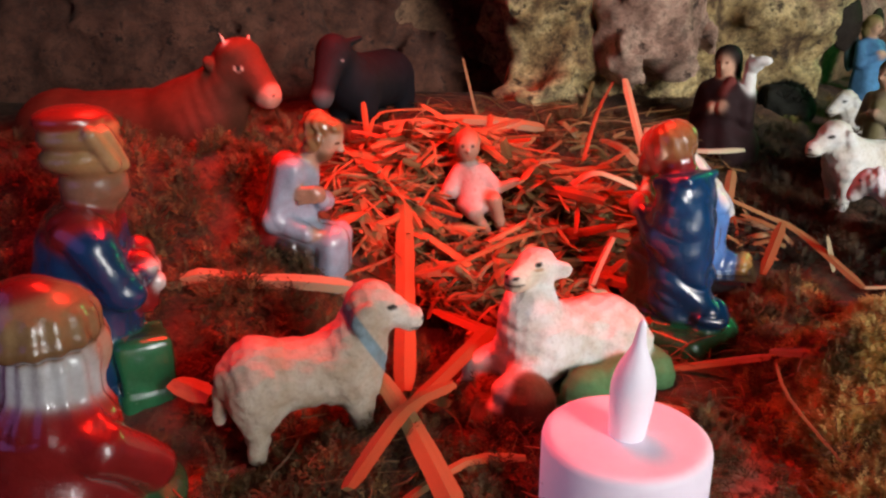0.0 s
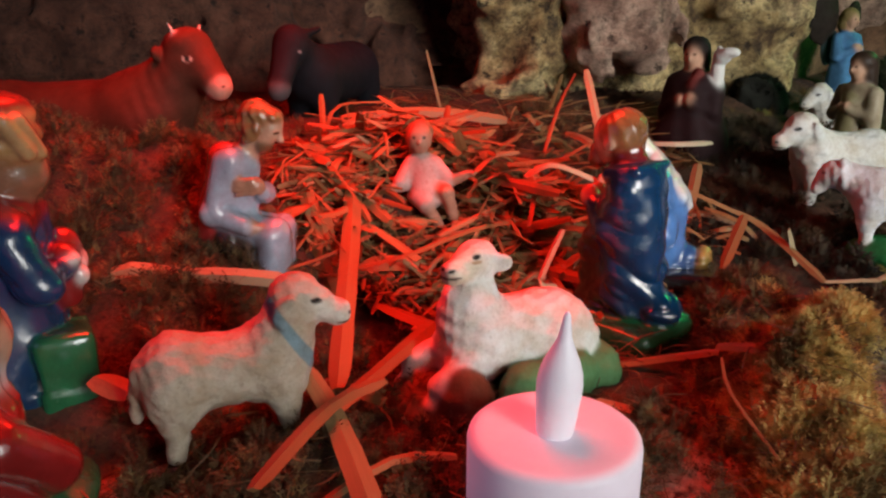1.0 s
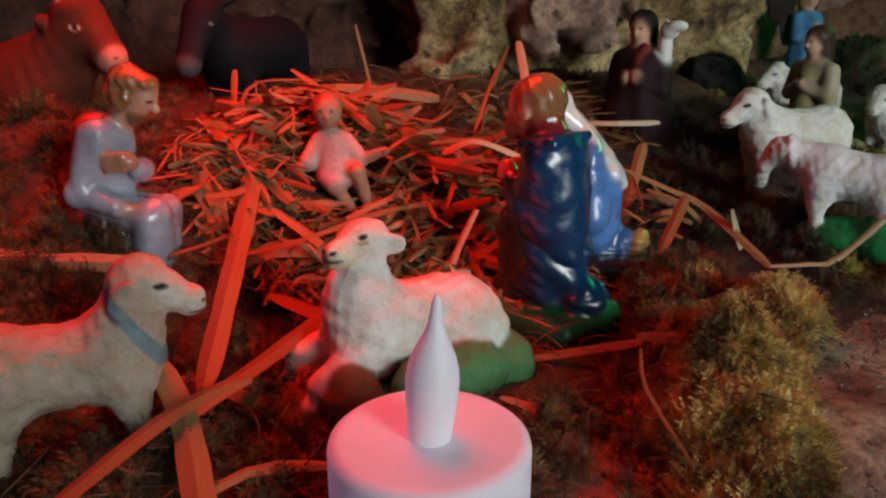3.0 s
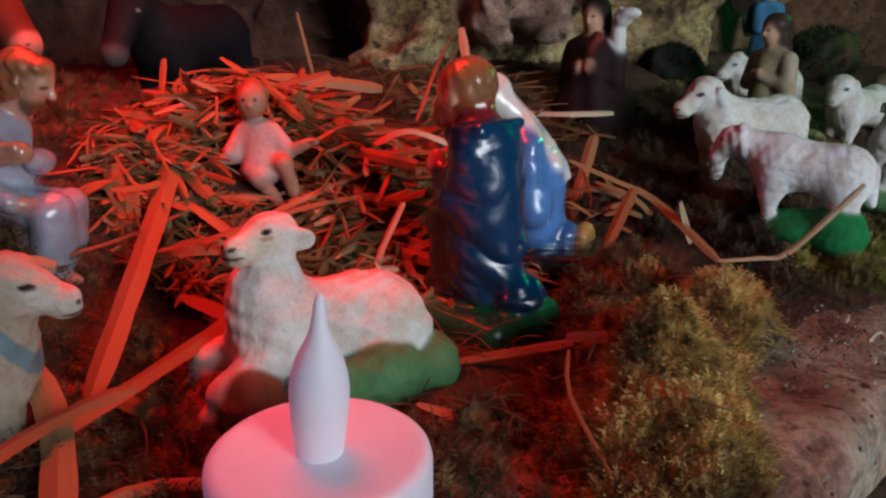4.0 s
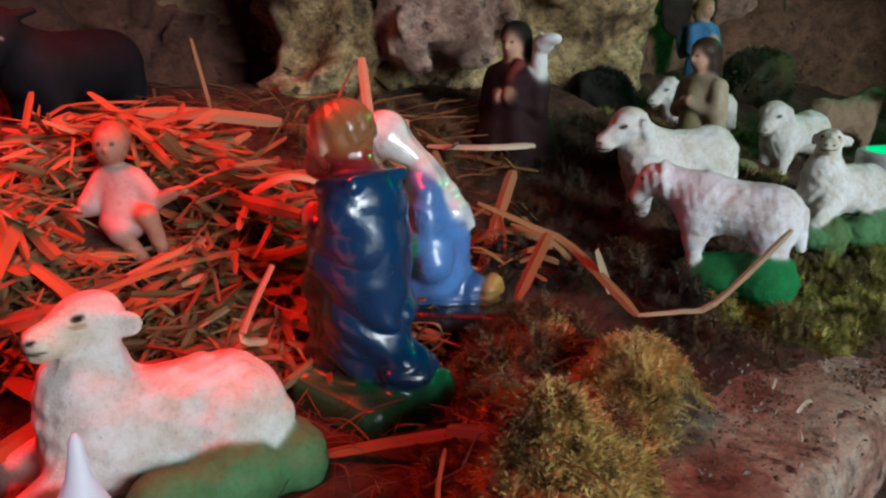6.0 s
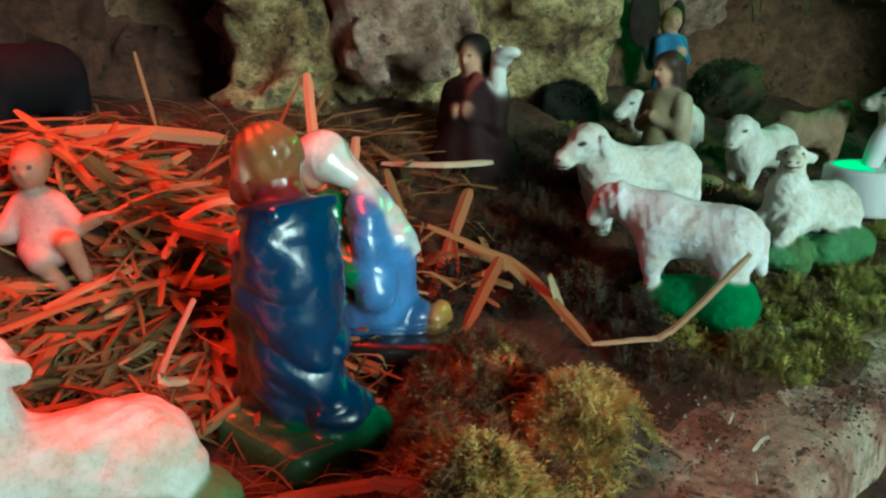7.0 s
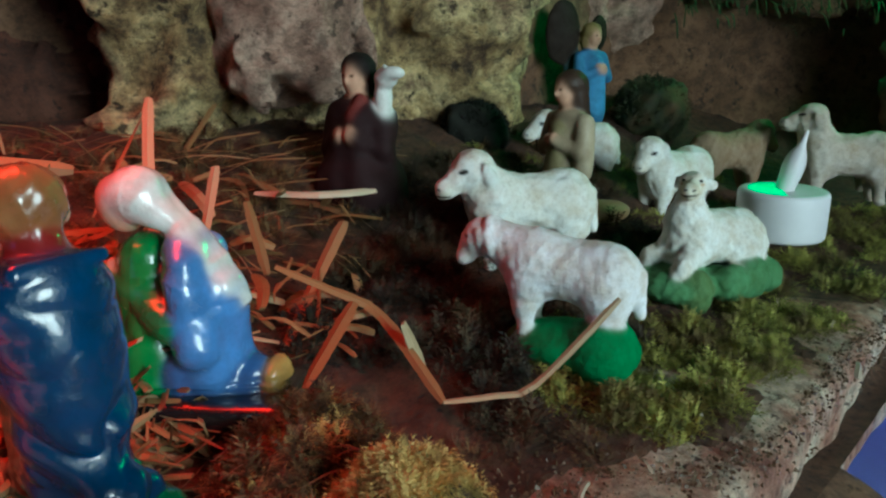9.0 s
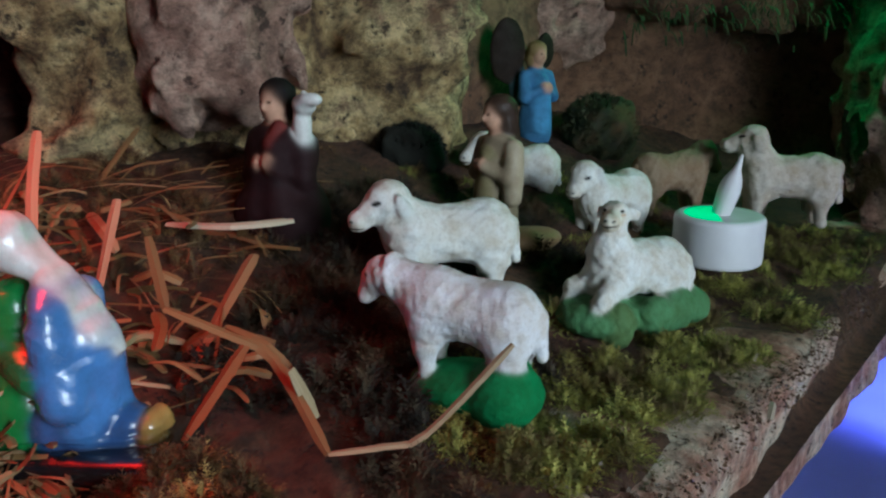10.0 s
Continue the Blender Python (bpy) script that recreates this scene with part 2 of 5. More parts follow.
def skin_mesh(name, forms, cell, material, relief=None, blur=0.0004):
    """forms: (distance, colour, softness) joined in order; softness None only paints what lies inside."""
    solid = [f for f in forms if f[2] is not None]
    lo = np.min([f[0].box[0] for f in solid], 0) - 3 * cell
    hi = np.max([f[0].box[1] for f in solid], 0) + 3 * cell
    n = np.ceil((hi - lo) / cell).astype(int) + 1
    ax = [lo[i] + cell * np.arange(n[i]) for i in range(3)]
    grid = np.stack(np.meshgrid(*ax, indexing="ij"), -1).astype(np.float32)
    d = np.full(n, 0.05, np.float32)
    for f, _, k in solid:
        near = k + 4 * cell + 0.001
        a = np.maximum(np.floor((f.box[0] - near - lo) / cell).astype(int), 0)
        b = np.ceil((f.box[1] + near - lo) / cell).astype(int) + 1
        w = tuple(slice(i, j) for i, j in zip(a, b))
        e = f(grid[w].reshape(-1, 3)).reshape(d[w].shape)
        if k <= 0:
            d[w] = np.minimum(d[w], e)
        else:
            h = np.maximum(k - np.abs(d[w] - e), 0) / k
            d[w] = np.minimum(d[w], e) - h * h * k * 0.25
    if relief:
        w = np.abs(d) < max(0.0015, 3 * cell) + (0.03 if cell > 0.002 else 0)
        d[w] += relief(grid[w])
    s = d < 0
    cnt = np.zeros(n - 1, np.float32)
    acc = np.zeros((*(n - 1), 3), np.float32)
    for axis in range(3):
        a = [slice(None)] * 3
        b = [slice(None)] * 3
        a[axis], b[axis] = slice(0, -1), slice(1, None)
        cross = s[tuple(a)] != s[tuple(b)]
        t = np.where(cross, d[tuple(a)] / (d[tuple(a)] - d[tuple(b)] + 1e-12), 0)
        o = [i for i in range(3) if i != axis]
        for i in (0, 1):
            for j in (0, 1):
                w = [slice(None)] * 3
                w[o[0]] = slice(i, n[o[0]] - 1 + i)
                w[o[1]] = slice(j, n[o[1]] - 1 + j)
                c = cross[tuple(w)]
                cnt += c
                acc[..., axis] += np.where(c, t[tuple(w)], 0)
                acc[..., o[0]] += c * i
                acc[..., o[1]] += c * j
    live = cnt > 0
    index = np.full(n - 1, -1)
    index[live] = np.arange(live.sum())
    grid = np.stack(np.nonzero(live), -1)
    v = lo + cell * (grid + acc[live] / cnt[live][:, None])
    faces = []
    for axis in range(3):
        o = [(axis + 1) % 3, (axis + 2) % 3]
        a = [slice(None)] * 3
        b = [slice(None)] * 3
        a[axis], b[axis] = slice(0, -1), slice(1, None)
        cross = s[tuple(a)] != s[tuple(b)]
        e = np.stack(np.nonzero(cross), -1)
        e = e[(e[:, o[0]] > 0) & (e[:, o[1]] > 0) & (e[:, o[0]] < n[o[0]] - 1) & (e[:, o[1]] < n[o[1]] - 1)]
        up = s[tuple(e.T)]
        q = []
        for i, j in ((-1, -1), (0, -1), (0, 0), (-1, 0)):
            w = e.copy()
            w[:, o[0]] += i
            w[:, o[1]] += j
            q.append(index[tuple(w.T)])
        q = np.stack(q, -1)
        q[~up] = q[~up][:, ::-1]
        faces.append(q)
    faces = np.concatenate(faces)
    me = array_mesh(name, v, faces, material)
    vp = v.astype(np.float32)
    dist = np.stack([f[0](vp) for f in solid], -1)
    cols = np.array([f[1] for f in solid], np.float32)
    w = np.exp(-(dist - dist.min(1, keepdims=True)) / blur)
    col = (w @ cols) / w.sum(1, keepdims=True)
    for f, c, k in forms:
        if k is None:
            inside = np.clip(0.5 - f(vp) / blur, 0, 1)[:, None]
            col = col * (1 - inside) + np.array(c, np.float32) * inside
    at = me.attributes.new("paint", "FLOAT_COLOR", "POINT")
    at.data.foreach_set("color", np.concatenate([col, np.ones((len(col), 1))], 1).astype(np.float32).ravel())
    return me


def figurine(name, forms, cell, material, where, yaw, scale, label, category, relief=None, group="", pitch=0.0, roll=0.0):
    ob = new(name, skin_mesh(name, forms, cell, material, relief))
    ob.matrix_world = pose(*where, roll, pitch, yaw) @ Matrix.Scale(scale, 4)
    return tagged(ob, label, category, group)


# ---- the ground ----
def smooth(a, b, x):
    t = np.clip((x - a) / (b - a), 0, 1)
    return t * t * (3 - 2 * t)


LUMPS = [(0.112, 0.196, 0.0175, 0.016), (0.108, 0.174, 0.016, 0.014), (0.143, 0.227, 0.0140, 0.015), (0.100, 0.152, 0.014, 0.008), (0.02, 0.305, 0.045, 0.017), (-0.045, 0.245, 0.022, 0.010), (-0.055, 0.205, 0.022, 0.014),
         (-0.1, 0.25, 0.03, 0.016), (-0.018, 0.163, 0.014, 0.009), (0.085, 0.31, 0.03, 0.014), (-0.072, 0.275, 0.016, 0.009), (-0.125, 0.265, 0.018, 0.009), (0.122, 0.252, 0.017, 0.012), (0.110, 0.226, 0.012, 0.006), (0.235, 0.262, 0.02, 0.004)]
_wide, _mid, _fine = waves(3, 0.05), waves(4, 0.016), waves(5, 0.005)


def edge_y(x):
    return 0.04 + 0.83 * x


def height(x, y):
    """The moss ground: flat in front, climbing towards the wall."""
    x, y = np.asarray(x, float), np.asarray(y, float)
    u = y - edge_y(x)
    u0 = 0.16 + (0.03 - 0.16) * smooth(0.07, 0.2, x)
    h = 0.034 * smooth(0, 0.22, u - u0) + 0.02 * smooth(0.18, 0.3, u)
    for cx, cy, r, a in LUMPS:
        q = ((x - cx) ** 2 + (y - cy) ** 2) / (r * r)
        h = h + a * np.exp(-q * q if r < 0.021 else -q)
    p = np.stack([x, y, 0 * x], -1).reshape(-1, 3).astype(np.float32)
    n = 0.0022 * _wide(p) + 0.0014 * _mid(p) + 0.0006 * _fine(p)
    return h - 0.0045 + n.reshape(np.shape(x)) * smooth(-0.01, 0.03, u)


def ground_z(x, y):
    return float(height(np.array([x]), np.array([y]))[0])


def sheet(name, material, xs, ys, f):
    gx, gy = np.meshgrid(xs, ys, indexing="ij")
    v = np.stack(f(gx, gy), -1).reshape(-1, 3)
    i = np.arange(len(xs) * len(ys)).reshape(len(xs), len(ys))
    q = np.stack([i[:-1, :-1], i[1:, :-1], i[1:, 1:], i[:-1, 1:]], -1).reshape(-1, 4)
    return new(name, array_mesh(name, v, q, material))


def bare(x):
    """Width of the ledge's strip that the soil leaves bare."""
    return 0.004 + 0.046 * smooth(0.112, 0.150, x) - 0.034 * smooth(0.160, 0.235, x) - 0.004 * smooth(0.25, 0.31, x)


def soil_sheet(s, u):
    # s runs along the ledge, u in from its edge
    x = s
    y = edge_y(s) + u
    return x, y, height(x, y) - 0.02 * (1 - smooth(0.0, 0.012, u - bare(x)))


tagged(sheet("ground", SOIL, np.linspace(-0.4, 0.62, 290), np.linspace(0.004, 0.62, 190), soil_sheet), "dark brown peaty soil spread over the stone ledge", "ground", kind="structure")

_ledge = waves(11, 0.03), waves(12, 0.009), waves(13, 0.1)


def ledge_relief(p):
    return 0.0024 * _ledge[0](p) + 0.0003 * _ledge[1](p) + 0.0028 * _ledge[2](p)


ledge_yaw = math.degrees(math.atan(0.83))
ledge = new("stone_ledge", skin_mesh("stone_ledge", [(block((0, 0, 0), (0.62, 0.09, 0.03), 0.006), (0.4, 0.3, 0.2), 0.0)], 0.0030, SLAB, ledge_relief))
ledge.matrix_world = pose(0.0354, 0.2004, -0.0352, 0, 0, ledge_yaw)
tagged(ledge, "weathered pinkish stone ledge with a rough broken edge", "ledge", kind="structure")


# ---- the back wall ----
def stone(name, c, half, soft, material, seed, yaw=0, roll=0, rough=0.012, cell=0.0036, parent=None):
    a, b, e, h = waves(seed, 0.03), waves(seed + 1, 0.010), waves(seed + 2, 0.09), waves(seed + 3, 0.018)
    me = skin_mesh(name, [(block((0, 0, 0), half, soft), (0.4, 0.3, 0.2), 0.0)], cell, material, lambda p: rough * (0.9 * np.abs(a(p)) - 0.42 + 0.35 * b(p) + e(p) + 0.4 * np.abs(h(p))))
    ob = new(name, me)
    ob.matrix_world = pose(*c, roll, 0, yaw)
    ob.parent = parent
    return ob


wall = tagged(sheet("wall_back", EARTH, np.linspace(-0.7, 0.95, 200), np.linspace(-0.1, 0.5, 90), lambda x, z: (x, 0.50 + 0.025 * smooth(-0.10, -0.07, x) * (1 - smooth(0.03, 0.045, x)) + 0.10 * smooth(0.16, 0.34, x) - 0.45 * smooth(0.46, 0.75, x) + 0.010 * waves(21, 0.06)(np.stack([x, 0 * x, z], -1).reshape(-1, 3).astype(np.float32)).reshape(x.shape) + 0.004 * waves(22, 0.02)(np.stack([x, 0 * x, z], -1).reshape(-1, 3).astype(np.float32)).reshape(x.shape), z)),
              "brown earthen back wall of a rough stone niche", "wall", kind="structure")
# The two leftmost stones carry the niche's shade and red light in their colour.
STONES = [((-0.225, 0.50, 0.13), (0.15, 0.05, 0.11), RED_LIT_EARTH, 31, 6), ((-0.020, 0.545, 0.12), (0.085, 0.035, 0.13), RED_LIT_EARTH, 41, 0), ((0.062, 0.480, 0.115), (0.032, 0.04, 0.085), TUFA, 51, -4),
          ((0.116, 0.474, 0.132), (0.034, 0.04, 0.070), PINKSTONE, 61, 5), ((0.130, 0.522, 0.12), (0.105, 0.05, 0.14), TUFA, 121, 0), ((0.176, 0.512, 0.10), (0.058, 0.045, 0.105), TUFA, 71, -6), ((0.29, 0.642, 0.17), (0.07, 0.05, 0.09), PINKSTONE, 81, -8),
          ((0.17, 0.515, 0.22), (0.13, 0.05, 0.045), PINKSTONE, 91, 0), ((0.530, 0.50, 0.08), (0.05, 0.05, 0.13), PINKSTONE, 101, -20), ((0.445, 0.615, 0.150), (0.105, 0.06, 0.040), EARTH, 111, -6)]
for where, half, mat, seed, yaw in STONES:
    stone("stone", where, half, 0.022, mat, seed, yaw, parent=wall)

# ---- the room behind ----
def box(name, lo, hi, material, parent=None, label="", bevel=0.0):
    bm = bmesh.new()
    bmesh.ops.create_cube(bm, size=1)
    lo, hi = Vector(lo), Vector(hi)
    for v in bm.verts:
        v.co = Vector([(lo[i] + hi[i]) / 2 + v.co[i] * (hi[i] - lo[i]) for i in range(3)])
    if bevel:
        bmesh.ops.bevel(bm, geom=bm.edges[:], offset=bevel, segments=2, affect="EDGES")
    return part(name, bm, material, parent, label)


WX0, WX1, WZ0, WZ1 = 0.43, 0.77, 0.01, 0.51
# Unseen shell added round the place; its grey limits stray window light.
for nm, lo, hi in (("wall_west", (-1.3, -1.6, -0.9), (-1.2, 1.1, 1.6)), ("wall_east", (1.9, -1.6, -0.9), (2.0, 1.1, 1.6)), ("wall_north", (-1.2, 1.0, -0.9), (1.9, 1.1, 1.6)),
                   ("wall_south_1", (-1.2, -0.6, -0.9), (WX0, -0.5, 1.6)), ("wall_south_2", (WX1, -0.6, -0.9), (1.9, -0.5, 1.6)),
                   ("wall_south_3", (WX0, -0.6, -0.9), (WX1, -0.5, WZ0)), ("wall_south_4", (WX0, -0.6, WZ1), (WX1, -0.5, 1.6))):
    tagged(box(nm, lo, hi, ROOM_GREY), "plain grey wall added out of view to close the room", "wall", kind="structure")
tagged(box("floor", (-1.3, -1.6, -1.0), (2.0, 1.1, -0.9), ROOM_GREY), "plain grey floor added out of view to close the room", "floor", kind="structure")
tagged(box("ceiling", (-1.3, -1.6, 1.6), (2.0, 1.1, 1.7), ROOM_GREY), "plain grey ceiling added out of view to close the room", "ceiling", kind="structure")
window = tagged(new("window_1"), "wooden casement window with six panes", "window", kind="structure")
for i in range(3):
    x = WX0 + (WX1 - WX0 - 0.014) * i / 2
    box("window_frame", (x, -0.512, WZ0), (x + 0.014, -0.496, WZ1), WOOD, window)
for i in range(4):
    z = WZ0 + (WZ1 - WZ0 - 0.014) * i / 3
    box("window_bar", (WX0, -0.509, z), (WX1, -0.499, z + 0.014), WOOD, window)

boulder = stone("boulder", (0.250, 0.255, -0.070), (0.046, 0.026, 0.045), 0.03, EARTH, 111, 40, rough=0.004)
tagged(boulder, "rounded brown stone under the ledge", "stone")
table = tagged(new("side_table"), "low table under a blue-violet cloth beside the ledge", "table")
box("tablecloth", (0.34, -0.35, -0.152), (1.1, 0.62, -0.14), BLUE_CLOTH, table, bevel=0.004)
for x in (0.38, 1.04):
    for y in (-0.31, 0.56):
        box("leg", (x, y, -0.9), (x + 0.04, y + 0.04, -0.152), WOOD, table)

# ---- figures ----
SKIN, WHITE, BLACK, BROWN, HAIR = (0.62, 0.36, 0.24), (0.80, 0.79, 0.75), (0.015, 0.012, 0.01), (0.09, 0.045, 0.025), (0.20, 0.08, 0.032)
NAVY, SKY, RED, GREEN, OCHRE, GREY = (0.005, 0.045, 0.128), (0.10, 0.25, 0.60), (0.26, 0.015, 0.015), (0.020, 0.18, 0.07), (0.45, 0.28, 0.08), (0.36, 0.43, 0.53)
MOSSGREEN = (0.10, 0.24, 0.10)


def turned(p, about, yaw, pitch=0.0):
    m = Euler((0, radians(pitch), radians(yaw))).to_matrix()
    return tuple(Vector(about) + m @ (Vector(p) - Vector(about)))


def wool(seed, amp=0.00035, size=0.0024):
    a, b = waves(seed, size, 24), waves(seed + 1, size * 3, 16)
    return lambda p: amp * (a(p) + 0.8 * b(p))


def standing_sheep(turn=0, nod=0, colour=WHITE, face=None, base=None, collar=False, up=0.0, ears=1.0):
    """Wool body on four legs. up raises the head; turn and nod swing it about the neck."""
    o = (0.009, 0, 0.024 + up * 0.4)
    T = lambda p: turned((p[0], p[1], p[2] + up), o, turn, nod)
    face = face or colour
    dusk = tuple(c * 0.86 for c in colour)
    f = [(rod((-0.0145, 0, 0.0200), (0.008, 0, 0.0205), 0.0094, 0.0090), colour, 0.0),
         (ell((-0.0155, 0, 0.0205), (0.0088, 0.0090, 0.0102)), colour, 0.004), (ell((0.0085, 0, 0.0185), (0.0072, 0.0080, 0.0104)), colour, 0.004),
         (rod((0.008, 0, 0.0225), T((0.0135, 0, 0.0295)), 0.0084, 0.0066), colour, 0.004),
         (ell(T((0.0142, 0, 0.0330)), (0.0064, 0.0064, 0.0062)), colour, 0.002),
         (rod(T((0.0170, 0, 0.0320)), T((0.0232, 0, 0.0290)), 0.0051, 0.0036), face, 0.0016), (ell(T((0.0250, 0, 0.0285)), (0.0028, 0.0034, 0.0031)), face, 0.0012)]
    for s in (1, -1):
        f += [(ell(T((0.0122, 0.0066 * s, 0.0316)), (0.0024 * ears, 0.0017 * ears, 0.0044 * ears), 12 * s, 24), dusk, 0.0012),
              (ell((0.0095, 0.0052 * s, 0.0145), (0.0044, 0.0034, 0.0070)), colour, 0.003), (rod((0.0100, 0.0046 * s, 0.010), (0.0108, 0.0046 * s, 0.001), 0.0033, 0.0022), colour, 0.002),
              (ell((-0.0165, 0.0054 * s, 0.0150), (0.0058, 0.0040, 0.0076), 0, -12), colour, 0.003), (rod((-0.0178, 0.0048 * s, 0.011), (-0.0168, 0.0048 * s, 0.006), 0.0036, 0.0027), colour, 0.002), (rod((-0.0168, 0.0048 * s, 0.006), (-0.0175, 0.0048 * s, 0.001), 0.0027, 0.0024), colour, 0.001)]
    f += [(rod((-0.0238, 0, 0.0225), (-0.0256, 0.0006, 0.0105), 0.0022, 0.0016), colour, 0.002)]
    if base:
        f += [(ell((-0.005, 0.0, -0.003), (0.021, 0.0120, 0.0065)), base, 0.0), (ell((-0.015, 0.003, -0.002), (0.011, 0.0110, 0.0105)), base, 0.003)]
    for s in (1, -1):
        f += [(ell(T((0.0196, 0.0046 * s, 0.0336)), (0.0017, 0.0016, 0.0007), 0, 12), BLACK, None), (ell(T((0.0272, 0.0017 * s, 0.0292)), (0.0008, 0.0009, 0.0005)), BLACK, None)]
    f += [(ell(T((0.0262, 0, 0.0268)), (0.0030, 0.0044, 0.0004)), BLACK, None)]
    if collar:
        f += [(block((0.0122, 0, 0.0285), (0.0015, 0.012, 0.012), 0.0, 0, -32), (0.20, 0.29, 0.33), None)]
    return f


def grazing_sheep(base):
    """A smooth long-backed sheep that stretches its small head forward and down, on a mound."""
    c = (0.80, 0.79, 0.82)
    f = [(rod((-0.0140, 0, 0.0195), (0.006, 0, 0.0222), 0.0096, 0.0090), c, 0.0), (ell((-0.0150, 0, 0.0190), (0.0090, 0.0092, 0.0100)), c, 0.004), (ell((0.007, 0, 0.0200), (0.0085, 0.0084, 0.0106)), c, 0.004),
         (rod((0.007, 0, 0.0232), (0.0190, 0, 0.0275), 0.0084, 0.0064), c, 0.004), (ell((0.0195, 0, 0.0282), (0.0030, 0.0072, 0.0074), 0, 14), c, 0.0010), (ell((0.0240, 0, 0.0282), (0.0055, 0.0054, 0.0058)), c, 0.0012),
         (rod((0.0262, 0, 0.0262), (0.0290, 0, 0.0218), 0.0040, 0.0030), c, 0.0016)]
    for s in (1, -1):
        f += [(ell((0.0225, 0.0050 * s, 0.0296), (0.0016, 0.0012, 0.0026), 0, 20), c, 0.001), (ell((0.0085, 0.0050 * s, 0.0140), (0.0046, 0.0036, 0.0080)), c, 0.003), (rod((0.0085, 0.0048 * s, 0.010), (0.0080, 0.0048 * s, 0.002), 0.0032, 0.0024), c, 0.002),
              (ell((-0.0160, 0.0052 * s, 0.0130), (0.0058, 0.0042, 0.0080)), c, 0.003), (rod((-0.0165, 0.0050 * s, 0.009), (-0.0150, 0.0050 * s, -0.001), 0.0036, 0.0024), c, 0.002)]
    f += [(rod((-0.0232, 0, 0.0220), (-0.0245, 0, 0.0100), 0.0020, 0.0016), c, 0.002), (ell((-0.005, 0.0, -0.002), (0.020, 0.0120, 0.0070)), base, 0.0), (ell((-0.0150, 0.004, -0.001), (0.0105, 0.0110, 0.0100)), base, 0.003)]
    for s in (1, -1):
        f += [(ell((0.0270, 0.0040 * s, 0.0290), (0.0010, 0.0012, 0.0006)), (0.2, 0.2, 0.22), None)]
    return f


def lying_sheep(head=(0.0075, -0.0035, 0.0410), yaw=25, rock=(0.16, 0.10, 0.06), lift=0.0):
    k = 0.84
    H = lambda p: turned(tuple(h + k * q for h, q in zip(head, p)), head, yaw)
    R = lambda *r: tuple(k * q for q in r)
    w, cream = WHITE, (0.80, 0.75, 0.62)
    nx, ny = head[0] + 0.0030, head[1] * 0.55
    f = [(rod((-0.0155, 0, 0.0172), (0.006, 0, 0.0188), 0.0118, 0.0112), w, 0.0), (ell((-0.0165, -0.005, 0.014), (0.0112, 0.0085, 0.0122)), w, 0.003), (ell((-0.0165, 0.0055, 0.014), (0.0108, 0.0082, 0.0120)), w, 0.002),
         (rod((nx, ny, 0.014), (nx, ny, 0.026), 0.0096, 0.0084), w, 0.005), (rod((nx, ny, 0.026), H((0.0012, 0, -0.005)), 0.0080, 0.0056), w, 0.004),
         (ell(H((0, 0, 0)), R(0.0072, 0.0064, 0.0060)), w, 0.002), (rod(H((0.0035, 0, -0.0004)), H((0.0112, 0, -0.0016)), 0.0053 * k, 0.0040 * k), cream, 0.002), (ell(H((0.0122, 0, -0.0022)), R(0.0034, 0.0042, 0.0040)), cream, 0.0015)]
    for s in (1, -1):
        f += [(ell(H((-0.0032, 0.0074 * s, -0.0006)), R(0.0046, 0.0016, 0.0031), -34 * s, -6), w, 0.0014),
              (rod((0.015, 0.0065 * s, 0.014), (0.0235, 0.0090 * s, 0.0105), 0.0050, 0.0038), w, 0.003),
              (rod((0.0235, 0.0090 * s, 0.0105), (0.0275, 0.0090 * s, 0.0020), 0.0034, 0.0026), w, 0.002),
              (ell((-0.0115, 0.0105 * s, 0.0120), (0.0082, 0.0042, 0.0092), -10 * s), w, 0.0025), (rod((-0.010, 0.0128 * s, 0.007), (0.001, 0.0140 * s, 0.0042), 0.0040, 0.0028), w, 0.002)]
    f += [(ell((-0.008, 0, 0.0), (0.027, 0.0175, 0.0065)), MOSSGREEN, 0.0), (ell((-0.011, 0.0145, 0.008 - lift), (0.011, 0.0065, 0.0088)), MOSSGREEN, 0.002), (ell((0.001, 0.0150, 0.007 - lift), (0.0080, 0.0060, 0.0088)), MOSSGREEN, 0.002), (ell((-0.025, 0.007, 0.006 - lift), (0.0085, 0.0115, 0.0085)), MOSSGREEN, 0.002),
          (ell((-0.024, -0.006, 0.002), (0.010, 0.010, 0.006)), MOSSGREEN, 0.002), (ell((0.019, 0.001, 0.001), (0.017, 0.0165, 0.0080)), rock, 0.003), (ell((0.0185, 0.0125, 0.0055 - lift), (0.0078, 0.0066, 0.0098)), (rock[0] * 1.06, rock[1] * 0.8, rock[2] * 0.7), 0.002)]
    for s in (1, -1):
        f += [(ell((0.0287, 0.0090 * s, 0.0010), (0.0022, 0.0028, 0.0022)), BLACK, None), (ell((0.0030, 0.0150 * s, 0.0035), (0.0014, 0.0018, 0.0014)), BLACK, None),
              (ell(H((0.0058, 0.0048 * s, 0.0026)), R(0.0015, 0.0018, 0.0008), 0, 8), BLACK, None), (ell(H((0.0150, 0.0018 * s, -0.0004)), R(0.0012, 0.0012, 0.0006), 0, 20), BLACK, None), (ell(H((0.0060, 0.0048 * s, 0.0009)), R(0.0020, 0.0018, 0.0006)), (0.55, 0.38, 0.24), None)]
    f += [(ell(H((0.0146, 0, -0.0030)), R(0.0040, 0.0052, 0.00050), 0, 10), BLACK, None)]
    return f


